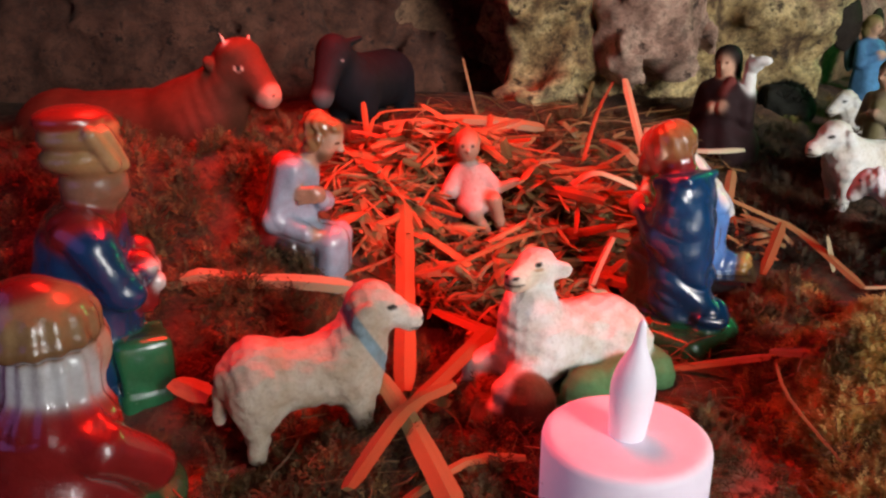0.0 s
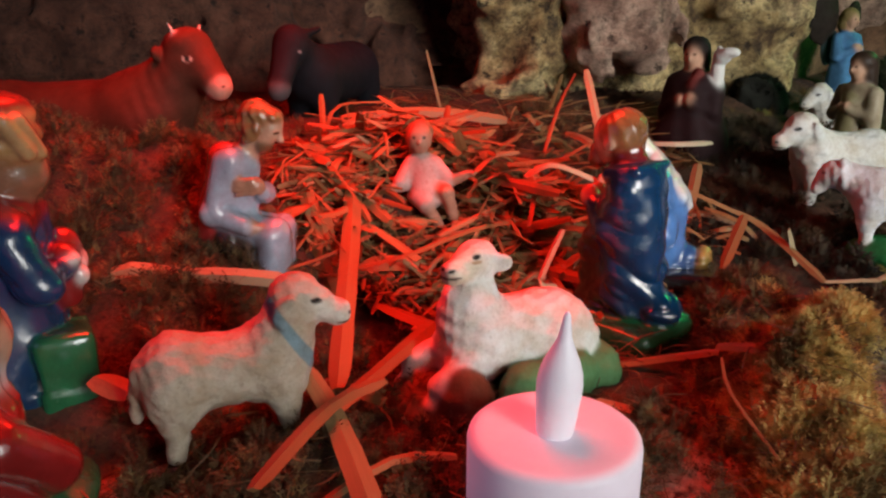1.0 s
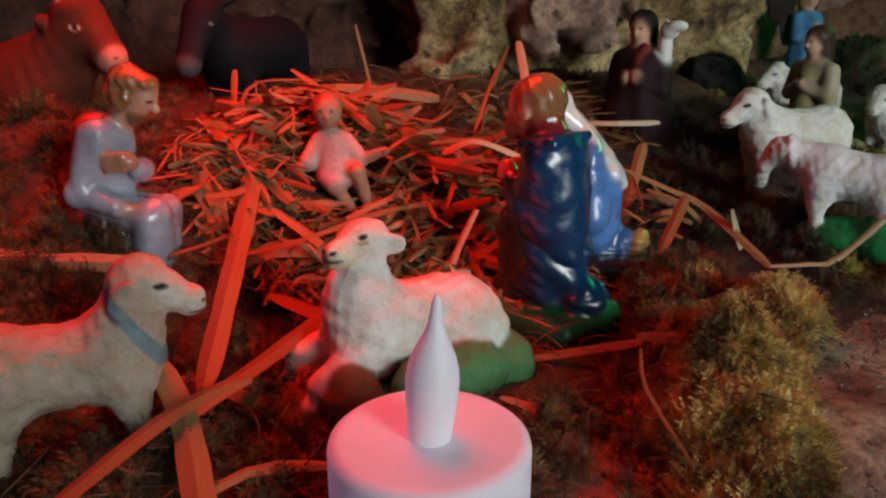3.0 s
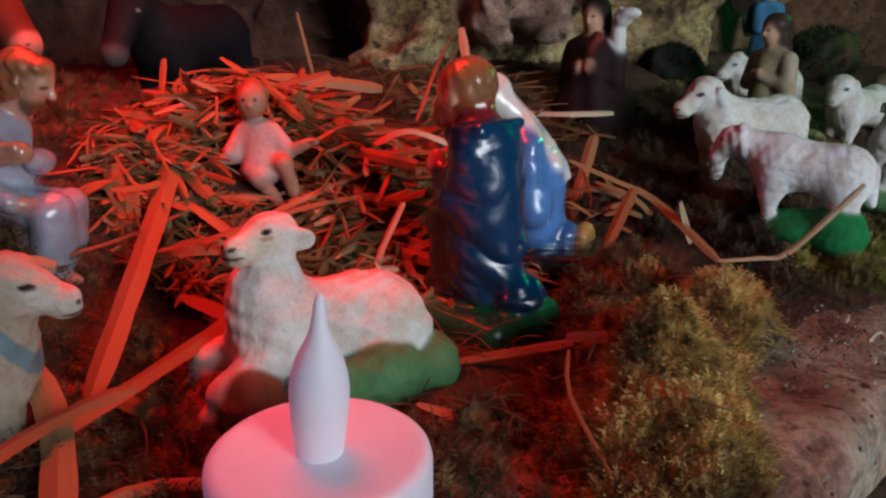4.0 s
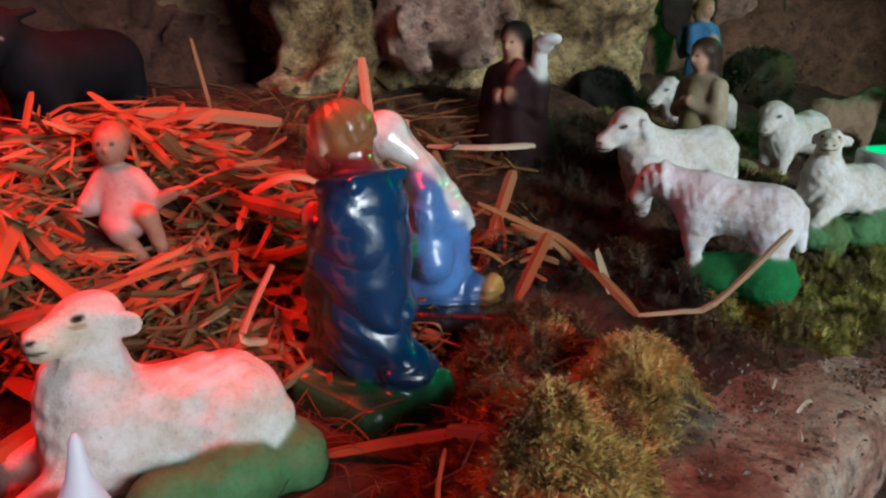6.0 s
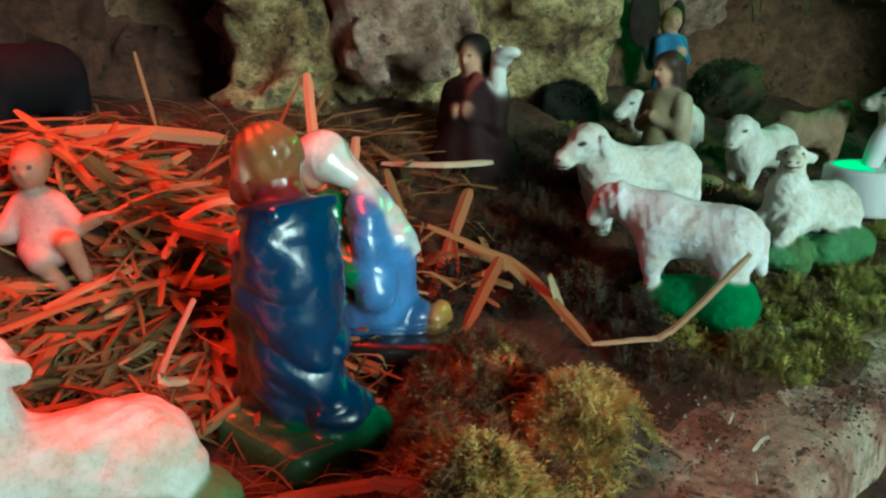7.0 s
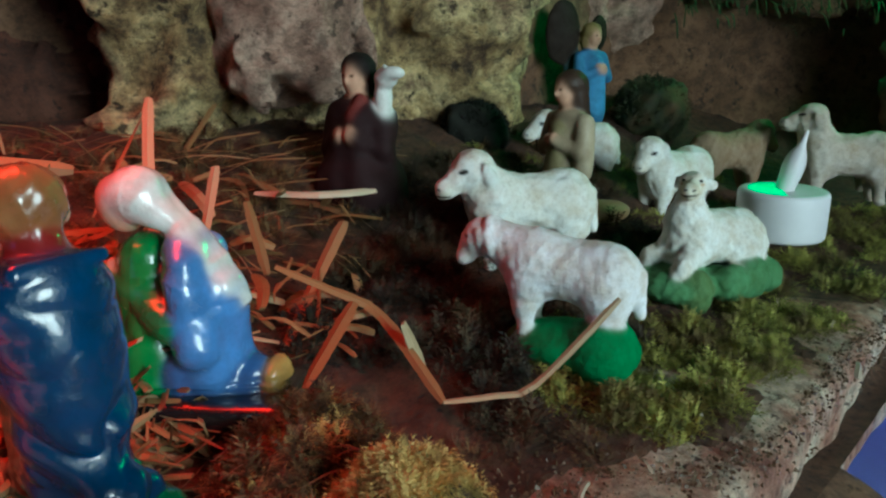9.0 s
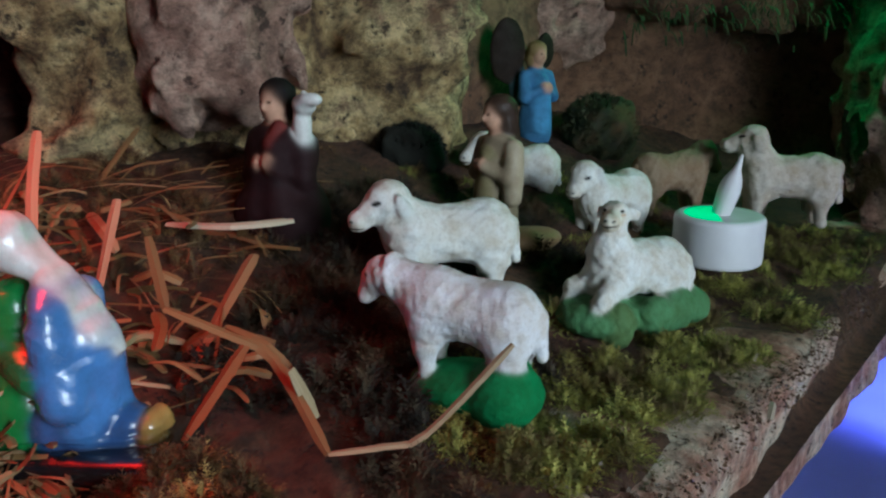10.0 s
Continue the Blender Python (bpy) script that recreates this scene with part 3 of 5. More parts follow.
FLOCK = "sheep figurines on the moss"
figurine("lamb_figurine", lying_sheep(), 0.0005, CHALK, (0.0345, 0.2055, -0.0050), 205, 0.98, "white plaster lamb figurine lying on a green and brown base", "figurine", wool(201, 0.00042, 0.0036), FLOCK)
# Wool below the flock's white: tan dirt plus the spot's shade, both in paint.
figurine("sheep_figurine", standing_sheep(-14, 0, (0.51, 0.43, 0.34), (0.68, 0.63, 0.55), collar=True, up=0.0040), 0.0005, CHALK, (-0.0310, 0.1735, -0.0005), 20, 0.96, "white plaster sheep figurine with a faded blue collar", "figurine", wool(211, 0.00032), FLOCK)
figurine("sheep_figurine", standing_sheep(6, 8), 0.00055, CHALK, (0.1965, 0.3535, 0.0120), 184, 1.10, "white plaster sheep figurine standing on dark moss", "figurine", wool(221), FLOCK)
figurine("sheep_figurine", grazing_sheep((0.02, 0.20, 0.06)), 0.00055, CHALK, (0.1915, 0.2930, 0.0095), 148, 0.95, "white plaster sheep figurine on a green painted base", "figurine", wool(231, 0.0002), FLOCK)
figurine("lamb_figurine", lying_sheep((0.0095, -0.0025, 0.0415), 38, MOSSGREEN, 0.006), 0.00055, CHALK, (0.2640, 0.344, 0.0065), 200, 0.84, "white plaster lamb figurine lying on a scalloped green base", "figurine", wool(241), FLOCK)
figurine("sheep_figurine", standing_sheep(10, 12), 0.0008, CHALK, (0.285, 0.421, 0.011), 206, 0.98, "white plaster sheep figurine behind the lying lamb", "figurine", wool(251), FLOCK)
figurine("sheep_figurine", standing_sheep(0, 25, (0.34, 0.24, 0.16)), 0.0008, CHALK, (0.334, 0.455, 0.014), 10, 0.98, "tan brown plaster sheep figurine with lowered head", "figurine", wool(261), FLOCK)
figurine("sheep_figurine", standing_sheep(12, 8), 0.0009, CHALK, (0.252, 0.462, 0.018), 186, 0.98, "small white plaster sheep figurine near the wall", "figurine", wool(271), FLOCK)
figurine("sheep_figurine", standing_sheep(-8, -6, (0.66, 0.58, 0.50), up=0.0035), 0.0008, CHALK, (0.374, 0.428, 0.013), 164, 1.08, "cream plaster sheep figurine behind the candle", "figurine", wool(281), FLOCK)
figurine("sheep_figurine", standing_sheep(0, 62, (0.60, 0.52, 0.44)), 0.0009, CHALK, (0.402, 0.458, 0.010), -12, 0.96, "cream plaster sheep figurine with lowered head by the wall", "figurine", wool(291), FLOCK)


def ox():
    T = lambda p: turned(p, (0.033, 0, 0.062), -24, 4)
    c, d = (0.105, 0.030, 0.016), (0.05, 0.016, 0.010)
    f = [(rod((-0.043, 0, 0.034), (0.010, 0, 0.036), 0.0200, 0.0200), c, 0.0), (ell((-0.048, 0, 0.032), (0.020, 0.0195, 0.022)), c, 0.006), (ell((0.010, 0, 0.034), (0.019, 0.0195, 0.024)), c, 0.006),
         (rod((0.014, 0, 0.042), (0.032, 0, 0.060), 0.0170, 0.0115), c, 0.008), (ell((0.029, 0, 0.048), (0.008, 0.0045, 0.013), 0, 30), c, 0.006),
         (rod(T((0.035, 0, 0.0665)), T((0.0475, 0, 0.0575)), 0.0104, 0.0068), c, 0.004), (ell(T((0.034, 0, 0.0705)), (0.0088, 0.0096, 0.0062)), c, 0.003),
         (ell(T((0.0515, 0, 0.0548)), (0.0050, 0.0062, 0.0056)), (0.58, 0.28, 0.21), 0.003)]
    for s in (1, -1):
        f += [(rod((0.013, 0.009 * s, 0.022), (0.016, 0.009 * s, 0.0), 0.0070, 0.0046), c, 0.006), (rod((-0.048, 0.009 * s, 0.022), (-0.050, 0.009 * s, 0.0), 0.0080, 0.0048), c, 0.006),
              (ell(T((0.0285, 0.0110 * s, 0.0665)), (0.0022, 0.0042, 0.0032)), c, 0.001), (rod(T((0.034, 0.0070 * s, 0.0745)), T((0.033, 0.0090 * s, 0.0795)), 0.0010, 0.0004), (0.8, 0.72, 0.6), 0.0005)]
        f += [(ell(T((0.0420, 0.0080 * s, 0.0655)), (0.0022, 0.003, 0.0011)), (0.75, 0.62, 0.5), None), (ell(T((0.0422, 0.0084 * s, 0.0655)), (0.0013, 0.003, 0.0011)), BLACK, None), (ell(T((0.0570, 0.0030 * s, 0.0560)), (0.0014, 0.0012, 0.0009)), d, None)]
    f += [(rod((-0.060, 0, 0.042), (-0.064, 0, 0.016), 0.002, 0.0014), d, 0.001)]
    return f


_folds = waves(301, 0.012)
figurine("ox_figurine", ox(), 0.00095, MATT, (-0.1160, 0.324, 0.0185), -4, 0.95, "reddish brown ox figurine with a pink muzzle standing on moss", "figurine", lambda p: 0.00022 * np.sin(p[:, 0] * 1100 + p[:, 2] * 500) * np.exp(-((p[:, 0] - 0.022) / 0.007) ** 2) + 0.0004 * _folds(p))


def donkey():
    c, d = (0.010, 0.010, 0.014), (0.008, 0.008, 0.010)
    f = [(rod((-0.030, 0, 0.036), (0.012, 0, 0.036), 0.0145, 0.014), c, 0.0), (rod((0.014, 0, 0.040), (0.028, 0, 0.050), 0.0105, 0.008), c, 0.006),
         (rod((0.030, 0, 0.053), (0.041, 0, 0.036), 0.0075, 0.0052), c, 0.004), (ell((0.0425, 0, 0.033), (0.0050, 0.0052, 0.0052)), (0.09, 0.08, 0.085), 0.002)]
    for s in (1, -1):
        f += [(rod((0.012, 0.007 * s, 0.026), (0.013, 0.007 * s, 0.0), 0.006, 0.004), c, 0.005), (rod((-0.034, 0.007 * s, 0.026), (-0.036, 0.007 * s, 0.0), 0.0065, 0.004), c, 0.005),
              (rod((0.027, 0.005 * s, 0.056), (0.020, 0.009 * s, 0.058), 0.0022, 0.0013), d, 0.001), (ell((0.0345, 0.006 * s, 0.049), (0.0008, 0.002, 0.0007)), (0.3, 0.3, 0.3), None)]
    return f + [(rod((-0.043, 0, 0.040), (-0.046, 0, 0.016), 0.0022, 0.0018), d, 0.001)]


figurine("donkey_figurine", donkey(), 0.0009, MATT, (-0.040, 0.392, 0.031), 250, 1.0, "dark grey donkey figurine with its head lowered by the wall", "figurine")


def drape(seed, amp, size, lo=0.0):
    """Cloth folds that run mostly downwards."""
    g = np.random.RandomState(seed)
    k = g.normal(size=(10, 3)) * (2.2 / size)
    k[:, 2] *= 0.35
    ph = g.uniform(0, 6.28, 10)
    k, ph = k.astype(np.float32), ph.astype(np.float32)
    return lambda p: amp * np.sin(p @ k.T + ph).sum(1) / 2.6 * (p[:, 2] > lo)


def with_top(f, top, size=0.003, curl=0.00012, at=0.0035):
    """Folds below the neck, combed locks above it at the back of the head."""

    def relief(p):
        above = np.clip((p[:, 2] - top) / 0.004, 0, 1)
        face = np.clip((at - p[:, 0]) / 0.003, 0, 1)
        locks = np.sin(17 * np.arctan2(p[:, 1], p[:, 0] - at - 0.001) + 700 * p[:, 2]) + 0.6 * np.sin(1500 * p[:, 2] + 5 * np.sin(400 * p[:, 1]))
        return f(p) * np.clip((top - p[:, 2]) / size, 0, 1) + curl * locks * above * face

    return relief


def crumple(seed, amp, size):
    """Creased cloth: ridges with sharp backs."""
    a = waves(seed, size, 10)
    return lambda p: amp * (0.5 - 2 * np.abs(a(p))) * (p[:, 2] > 0.009)


def low(f, top):
    """Keeps most creases to the part below the given height."""
    return lambda p: f(p) * np.clip((top - p[:, 2]) / 0.014, 0.25, 1)


def both(a, b):
    return lambda p: a(p) + b(p)


def caped_man():
    """He kneels with bowed head; the cape falls from narrow shoulders, pinches in behind the knees and flares over the feet."""
    gold = (0.33, 0.14, 0.05)
    f = [(block((0.0015, 0, 0.0026), (0.0150, 0.0142, 0.0056), 0.0046), GREEN, 0.0), (rod((0.0110, 0, 0.008), (0.0120, 0, 0.026), 0.0088, 0.0080), (0.03, 0.016, 0.011), 0.001),
         (rod((-0.0060, -0.002, 0.0112), (0.001, -0.001, 0.0150), 0.0050, 0.0078), NAVY, 0.001), (ell((-0.0075, -0.0015, 0.0108), (0.0050, 0.0080, 0.0044)), NAVY, 0.003), (rod((0.0030, 0, 0.014), (0.0040, 0, 0.022), 0.0090, 0.0086), NAVY, 0.004),
         (rod((0.0040, -0.001, 0.022), (0.0035, -0.001, 0.038), 0.0094, 0.0100), NAVY, 0.004), (ell((0.0038, -0.001, 0.0340), (0.0084, 0.0104, 0.0120)), NAVY, 0.003),
         (ell((0.0024, -0.0005, 0.0462), (0.0074, 0.0100, 0.0078)), NAVY, 0.003), (block((0.0035, -0.0005, 0.0512), (0.0062, 0.0084, 0.0013), 0.0012, 0, 14), NAVY, 0.0012),
         (rod((0.0045, 0, 0.0500), (0.0072, 0, 0.0565), 0.0060, 0.0046), RED, 0.0008), (ell((0.0118, 0, 0.0590), (0.0056, 0.0056, 0.0074), 0, 24), SKIN, 0.001),
         (ell((0.0088, 0, 0.0618), (0.0070, 0.0071, 0.0062), 0, 18), gold, 0.0008), (ell((0.0068, 0, 0.0598), (0.0044, 0.0060, 0.0048)), gold, 0.002), (ell((0.0158, 0, 0.0545), (0.0032, 0.0040, 0.0042)), HAIR, 0.001)]
    for s in (1, -1):
        f += [(rod((0.0030, 0.0068 * s, 0.046), (0.0075, 0.0074 * s, 0.034), 0.0038, 0.0036), NAVY, 0.004), (rod((0.0075, 0.0074 * s, 0.034), (0.0150, 0.0025 * s, 0.039), 0.0034, 0.0026), NAVY, 0.002),
              (ell((0.0175, 0.0018 * s, 0.041), (0.0024, 0.0020, 0.0032)), SKIN, 0.001), (ell((0.0086, 0.0066 * s, 0.0585), (0.0020, 0.0010, 0.0022)), SKIN, 0.0006)]
    return f


figurine("kneeling_man_figurine", caped_man(), 0.00045, GLOSSY, (0.0795, 0.2370, -0.003), 132, 1.08, "glossy kneeling man figurine in a dark blue cape, green base", "figurine", with_top(both(drape(316, 0.0006, 0.009, 0.007), low(crumple(314, 0.0011, 0.0085), 0.036)), 0.0545, 0.003, 0.00013, 0.0125))


def veiled_woman():
    f = [(block((-0.003, 0, 0.0020), (0.022, 0.0130, 0.0038), 0.0036), (0.012, 0.012, 0.014), 0.0), (rod((-0.011, 0, 0.0085), (0.003, 0, 0.0095), 0.0060, 0.0086), (0.06, 0.13, 0.34), 0.001),
         (ell((-0.0170, 0, 0.0080), (0.0034, 0.0048, 0.0046)), OCHRE, 0.0005), (ell((-0.0045, 0, 0.0135), (0.0066, 0.0090, 0.0105)), SKY, 0.003), (rod((-0.005, 0, 0.015), (-0.0045, 0, 0.028), 0.0070, 0.0072), SKY, 0.003), (rod((-0.0045, 0, 0.028), (0.0005, 0, 0.0385), 0.0072, 0.0054), SKY, 0.003), (ell((0.001, 0, 0.0385), (0.0046, 0.0088, 0.0050)), SKY, 0.003),
         (rod((0.011, 0, 0.008), (0.0110, 0, 0.036), 0.0094, 0.0066), (0.03, 0.24, 0.05), 0.0005), (ell((0.0158, 0, 0.0492), (0.0054, 0.0050, 0.0068), 0, 18), SKIN, 0.001),
         (ell((0.0126, 0, 0.0518), (0.0074, 0.0064, 0.0060), 0, 24), WHITE, 0.0008), (rod((0.0100, 0, 0.0500), (0.0010, 0, 0.0440), 0.0052, 0.0026, 1.4), WHITE, 0.002), (rod((0.0010, 0, 0.0440), (-0.0060, 0, 0.0365), 0.0022, 0.0018, 2.2), WHITE, 0.001), (rod((-0.0060, 0, 0.0365), (-0.0122, 0, 0.0275), 0.0017, 0.0016, 2.4), WHITE, 0.001)]
    for s in (1, -1):
        f += [(rod((-0.001, 0.0078 * s, 0.0370), (-0.0035, 0.0085 * s, 0.0190), 0.0036, 0.0046), SKY, 0.003), (rod((0.002, 0.0086 * s, 0.0240), (0.0160, 0.0025 * s, 0.0320), 0.0036, 0.0028), (0.03, 0.22, 0.06), 0.001),
              (ell((0.0180, 0.0018 * s, 0.0335), (0.0026, 0.0020, 0.0036)), SKIN, 0.001)]
    return f


figurine("kneeling_woman_figurine", veiled_woman(), 0.00045, GLOSSY, (0.0960, 0.2830, 0.001), 165, 1.06, "glossy kneeling woman figurine in a light blue cloak and white veil", "figurine", both(with_top(both(drape(321, 0.0008, 0.009, 0.008), crumple(322, 0.0005, 0.008)), 0.037, 0.003, 0.0), lambda p: 0.00022 * np.sin(900 * p[:, 1] + 160 * p[:, 2]) * (p[:, 2] > 0.026) * (p[:, 0] < 0.012)))


def seated_man():
    """He sits with bowed head on a dark block, one hand on his breast and the other on his knee."""
    hair, dusk, hand = (0.28, 0.14, 0.055), (0.045, 0.025, 0.016), (0.50, 0.28, 0.18)
    f = [(rod((-0.005, 0, 0.002), (-0.005, 0, 0.0190), 0.0098, 0.0086), dusk, 0.0), (rod((-0.0045, -0.006, 0.004), (-0.005, -0.006, 0.0185), 0.0040, 0.0046), dusk, 0.002), (rod((0.001, -0.0065, 0.004), (0.000, -0.006, 0.0175), 0.0034, 0.0038), dusk, 0.001)]
    for s in (1, -1):
        f += [(rod((0.0015, 0.0042 * s, 0.0222), (0.0095, 0.0046 * s, 0.0212), 0.0046, 0.0046), GREY, 0.002), (rod((0.0095, 0.0052 * s, 0.0205), (0.0078, 0.0052 * s, 0.004), 0.0050, 0.0052), GREY, 0.002),
              (ell((0.0105, 0.0055 * s, 0.0015), (0.0060, 0.0030, 0.0024)), SKIN, 0.001)]
    f += [(ell((0.0085, 0, 0.0130), (0.0050, 0.0070, 0.0115)), GREY, 0.004), (rod((-0.0060, 0, 0.0275), (-0.0030, 0, 0.040), 0.0078, 0.0066), GREY, 0.003), (ell((-0.0020, 0, 0.0442), (0.0056, 0.0082, 0.0052)), GREY, 0.003), (ell((-0.0050, 0, 0.0345), (0.0064, 0.0086, 0.0095)), GREY, 0.003),
          (rod((-0.0075, 0, 0.046), (-0.0130, 0, 0.016), 0.0044, 0.0062, 1.5), (0.36, 0.03, 0.03), 0.001),
          (rod((0.0000, 0, 0.0465), (0.0045, 0, 0.0530), 0.0040, 0.0036), SKIN, 0.001), (ell((0.0085, 0, 0.0545), (0.0042, 0.0043, 0.0060), 0, 42), SKIN, 0.001), (rod((0.0122, 0, 0.0545), (0.0124, 0, 0.0514), 0.0008, 0.0013), SKIN, 0.0008),
          (ell((0.0060, 0, 0.0592), (0.0062, 0.0056, 0.0046), 0, 32), hair, 0.0006), (ell((0.0022, 0, 0.0565), (0.0038, 0.0053, 0.0048)), hair, 0.0015), (ell((0.0112, 0, 0.0590), (0.0028, 0.0046, 0.0020), 0, 55), hair, 0.001),
          (ell((0.0066, 0, 0.0502), (0.0034, 0.0037, 0.0032), 0, 42), (0.15, 0.075, 0.035), 0.0012)]
    for s in (1, -1):
        f += [(ell((0.0046, 0.0051 * s, 0.0540), (0.0026, 0.0012, 0.0038), 0, 42), hair, 0.0006), (ell((0.0120, 0.0023 * s, 0.0538), (0.0012, 0.0012, 0.0005)), BROWN, None),
              (rod((-0.0022, 0.0074 * s, 0.0460), (-0.0078, 0.0100 * s, 0.0295), 0.0034, 0.0039), GREY, 0.003)]
    f += [(rod((-0.0078, -0.0102, 0.0288), (0.0012, -0.0088, 0.0246), 0.0040, 0.0035), GREY, 0.002), (rod((0.0020, -0.0086, 0.0244), (0.0072, -0.0072, 0.0236), 0.0025, 0.0020), SKIN, 0.0006),
          (rod((-0.0078, 0.0102, 0.0290), (0.0052, 0.0035, 0.0330), 0.0040, 0.0034), GREY, 0.002), (rod((0.0066, 0.0005, 0.0335), (0.0068, -0.0038, 0.0345), 0.0033, 0.0029), GREY, 0.001),
          (ell((0.0056, -0.0066, 0.0374), (0.0034, 0.0024, 0.0030)), hand, 0.0008)]
    for i in range(4):
        f += [(rod((0.0050, -0.0080, 0.0394 - 0.0013 * i), (-0.0012 + 0.0008 * abs(i - 1.3), -0.0090, 0.0392 - 0.0015 * i), 0.0011, 0.0008), hand, 0.0003)]
    return f


figurine("seated_man_figurine", seated_man(), 0.00042, GLOSSY, (-0.0440, 0.2430, 0.0125), -8, 0.95, "glossy seated bearded man figurine in a grey blue robe", "figurine", with_top(both(drape(331, 0.0005, 0.008, 0.004), crumple(332, 0.00035, 0.007)), 0.0505, 0.004, 0.0003, 0.0085))


def baby():
    """A baby in a short dotted gown, both arms spread, bare legs bent to one side."""
    c, gown, hair = (0.44, 0.23, 0.155), (0.52, 0.38, 0.35), (0.26, 0.12, 0.06)
    f = [(rod((-0.002, -0.0018, 0.0180), (0.001, 0.0004, 0.0075), 0.0058, 0.0072), gown, 0.0), (ell((0.0015, 0.0006, 0.0060), (0.0070, 0.0084, 0.0034)), gown, 0.002),
         (rod((-0.002, -0.0022, 0.021), (-0.0015, -0.0025, 0.024), 0.0028, 0.0028), c, 0.001), (ell((-0.0012, -0.0027, 0.0290), (0.0054, 0.0052, 0.0060)), c, 0.0008), (ell((-0.0034, -0.0027, 0.0310), (0.0049, 0.0056, 0.0048)), hair, 0.0005), (ell((0.0040, -0.0025, 0.0280), (0.0010, 0.0010, 0.0012)), c, 0.0008),
         (rod((-0.001, -0.0060, 0.0182), (0.002, -0.0096, 0.0118), 0.0034, 0.0036), gown, 0.002), (rod((0.0025, -0.0100, 0.0105), (0.0045, -0.0138, 0.0096), 0.0021, 0.0018), c, 0.0008), (ell((0.0048, -0.0156, 0.0098), (0.0018, 0.0022, 0.0014)), c, 0.0008),
         (rod((-0.001, 0.0032, 0.0185), (0.001, 0.0082, 0.0125), 0.0034, 0.0034), gown, 0.002), (rod((0.0015, 0.0092, 0.0122), (0.0030, 0.0152, 0.0148), 0.0021, 0.0017), c, 0.0008), (ell((0.0034, 0.0176, 0.0158), (0.0016, 0.0024, 0.0015)), c, 0.0008),
         (rod((0.003, -0.0020, 0.0065), (0.0075, -0.0002, 0.0045), 0.0040, 0.0036), gown, 0.002), (rod((0.0080, 0.0002, 0.0040), (0.0065, 0.0052, -0.0045), 0.0030, 0.0020), c, 0.0012), (ell((0.0078, 0.0066, -0.0062), (0.0032, 0.0020, 0.0018), 30), c, 0.001),
         (rod((0.003, 0.0040, 0.0085), (0.0070, 0.0078, 0.0090), 0.0038, 0.0030), c, 0.002), (rod((0.0070, 0.0080, 0.0088), (0.0055, 0.0112, -0.0028), 0.0028, 0.0018), c, 0.0012), (ell((0.0068, 0.0122, -0.0044), (0.0030, 0.0018, 0.0016), 30), c, 0.001)]
    for s in (1, -1):
        f += [(ell((0.0036, -0.0026 + 0.0020 * s, 0.0300), (0.0010, 0.0007, 0.0007)), BROWN, None)]
    for i in range(16):
        a, z = 2.4 * i, 0.0195 - 0.00075 * i
        f += [(ell((0.0050 + 0.0015 * math.sin(3 * a), -0.0015 + 0.0050 * math.sin(a), z), (0.004, 0.0005, 0.0005)), (0.5, 0.30, 0.28), None)]
    return f + [(ell((0.0042, -0.0025, 0.0258), (0.0010, 0.0011, 0.0004)), (0.5, 0.1, 0.08), None)]


figurine("baby_figurine", baby(), 0.00036, SATIN, (0.0115, 0.2835, 0.0275), -90, 0.92, "small pink baby figurine with open arms resting on straw", "figurine", drape(341, 0.00018, 0.005))


def turban_king():
    """He kneels over a green block: wound gold turban with a red crown, red collar, blue mantle open over a red coat."""
    gold = (0.42, 0.25, 0.10)
    f = [(ell((0.004, 0, 0.000), (0.024, 0.018, 0.006)), GREEN, 0.0), (rod((-0.004, 0, 0.008), (-0.001, 0, 0.044), 0.0150, 0.0115), NAVY, 0.001), (ell((-0.001, 0, 0.0500), (0.0098, 0.0140, 0.0070)), RED, 0.002),
         (rod((0.0, 0, 0.050), (0.001, 0, 0.057), 0.0080, 0.0058), RED, 0.002), (ell((0.003, 0, 0.0605), (0.0082, 0.0078, 0.0085)), (0.28, 0.14, 0.08), 0.001), (block((0.0080, -0.008, 0.0105), (0.0070, 0.0085, 0.0125), 0.002), GREEN, 0.0005)]
    for i, (z, r, tip) in enumerate(((0.0655, 0.0098, 9), (0.0680, 0.0104, -7), (0.0708, 0.0106, 8), (0.0738, 0.0100, -9))):
        f += [(ell((0.0012, 0, z), (r * 0.94, r * 0.92, 0.0036), 25 * i, tip), gold if i % 2 else (0.34, 0.19, 0.08), 0.0012)]
    f += [(ell((0.000, 0, 0.0762), (0.0092, 0.0092, 0.0036)), (0.40, 0.03, 0.02), 0.001), (rod((0.007, -0.008, 0.066), (0.003, -0.0098, 0.0735), 0.0020, 0.0020), (0.5, 0.32, 0.14), 0.001), (rod((0.0095, -0.005, 0.0655), (0.006, -0.0078, 0.0735), 0.0018, 0.0018), (0.5, 0.32, 0.14), 0.001)]
    for s in (1, -1):
        f += [(rod((0.0, 0.0125 * s, 0.047), (0.006, 0.0150 * s, 0.036), 0.0050, 0.0050), NAVY, 0.002), (rod((0.004, 0.0140 * s, 0.036), (0.0105, 0.0060 * s, 0.038), 0.0046, 0.0036), NAVY, 0.002),
              (ell((0.0120, 0.0060 * s, 0.0392), (0.0026, 0.0036, 0.0022)), WHITE, 0.0006), (ell((0.0138, 0.0050 * s, 0.0345), (0.0022, 0.0030, 0.0030)), WHITE, 0.001), (rod((0.010, 0.004 * s, 0.040), (0.010, 0.004 * s, 0.030), 0.0046, 0.0046), RED, 0.001)]
    return f


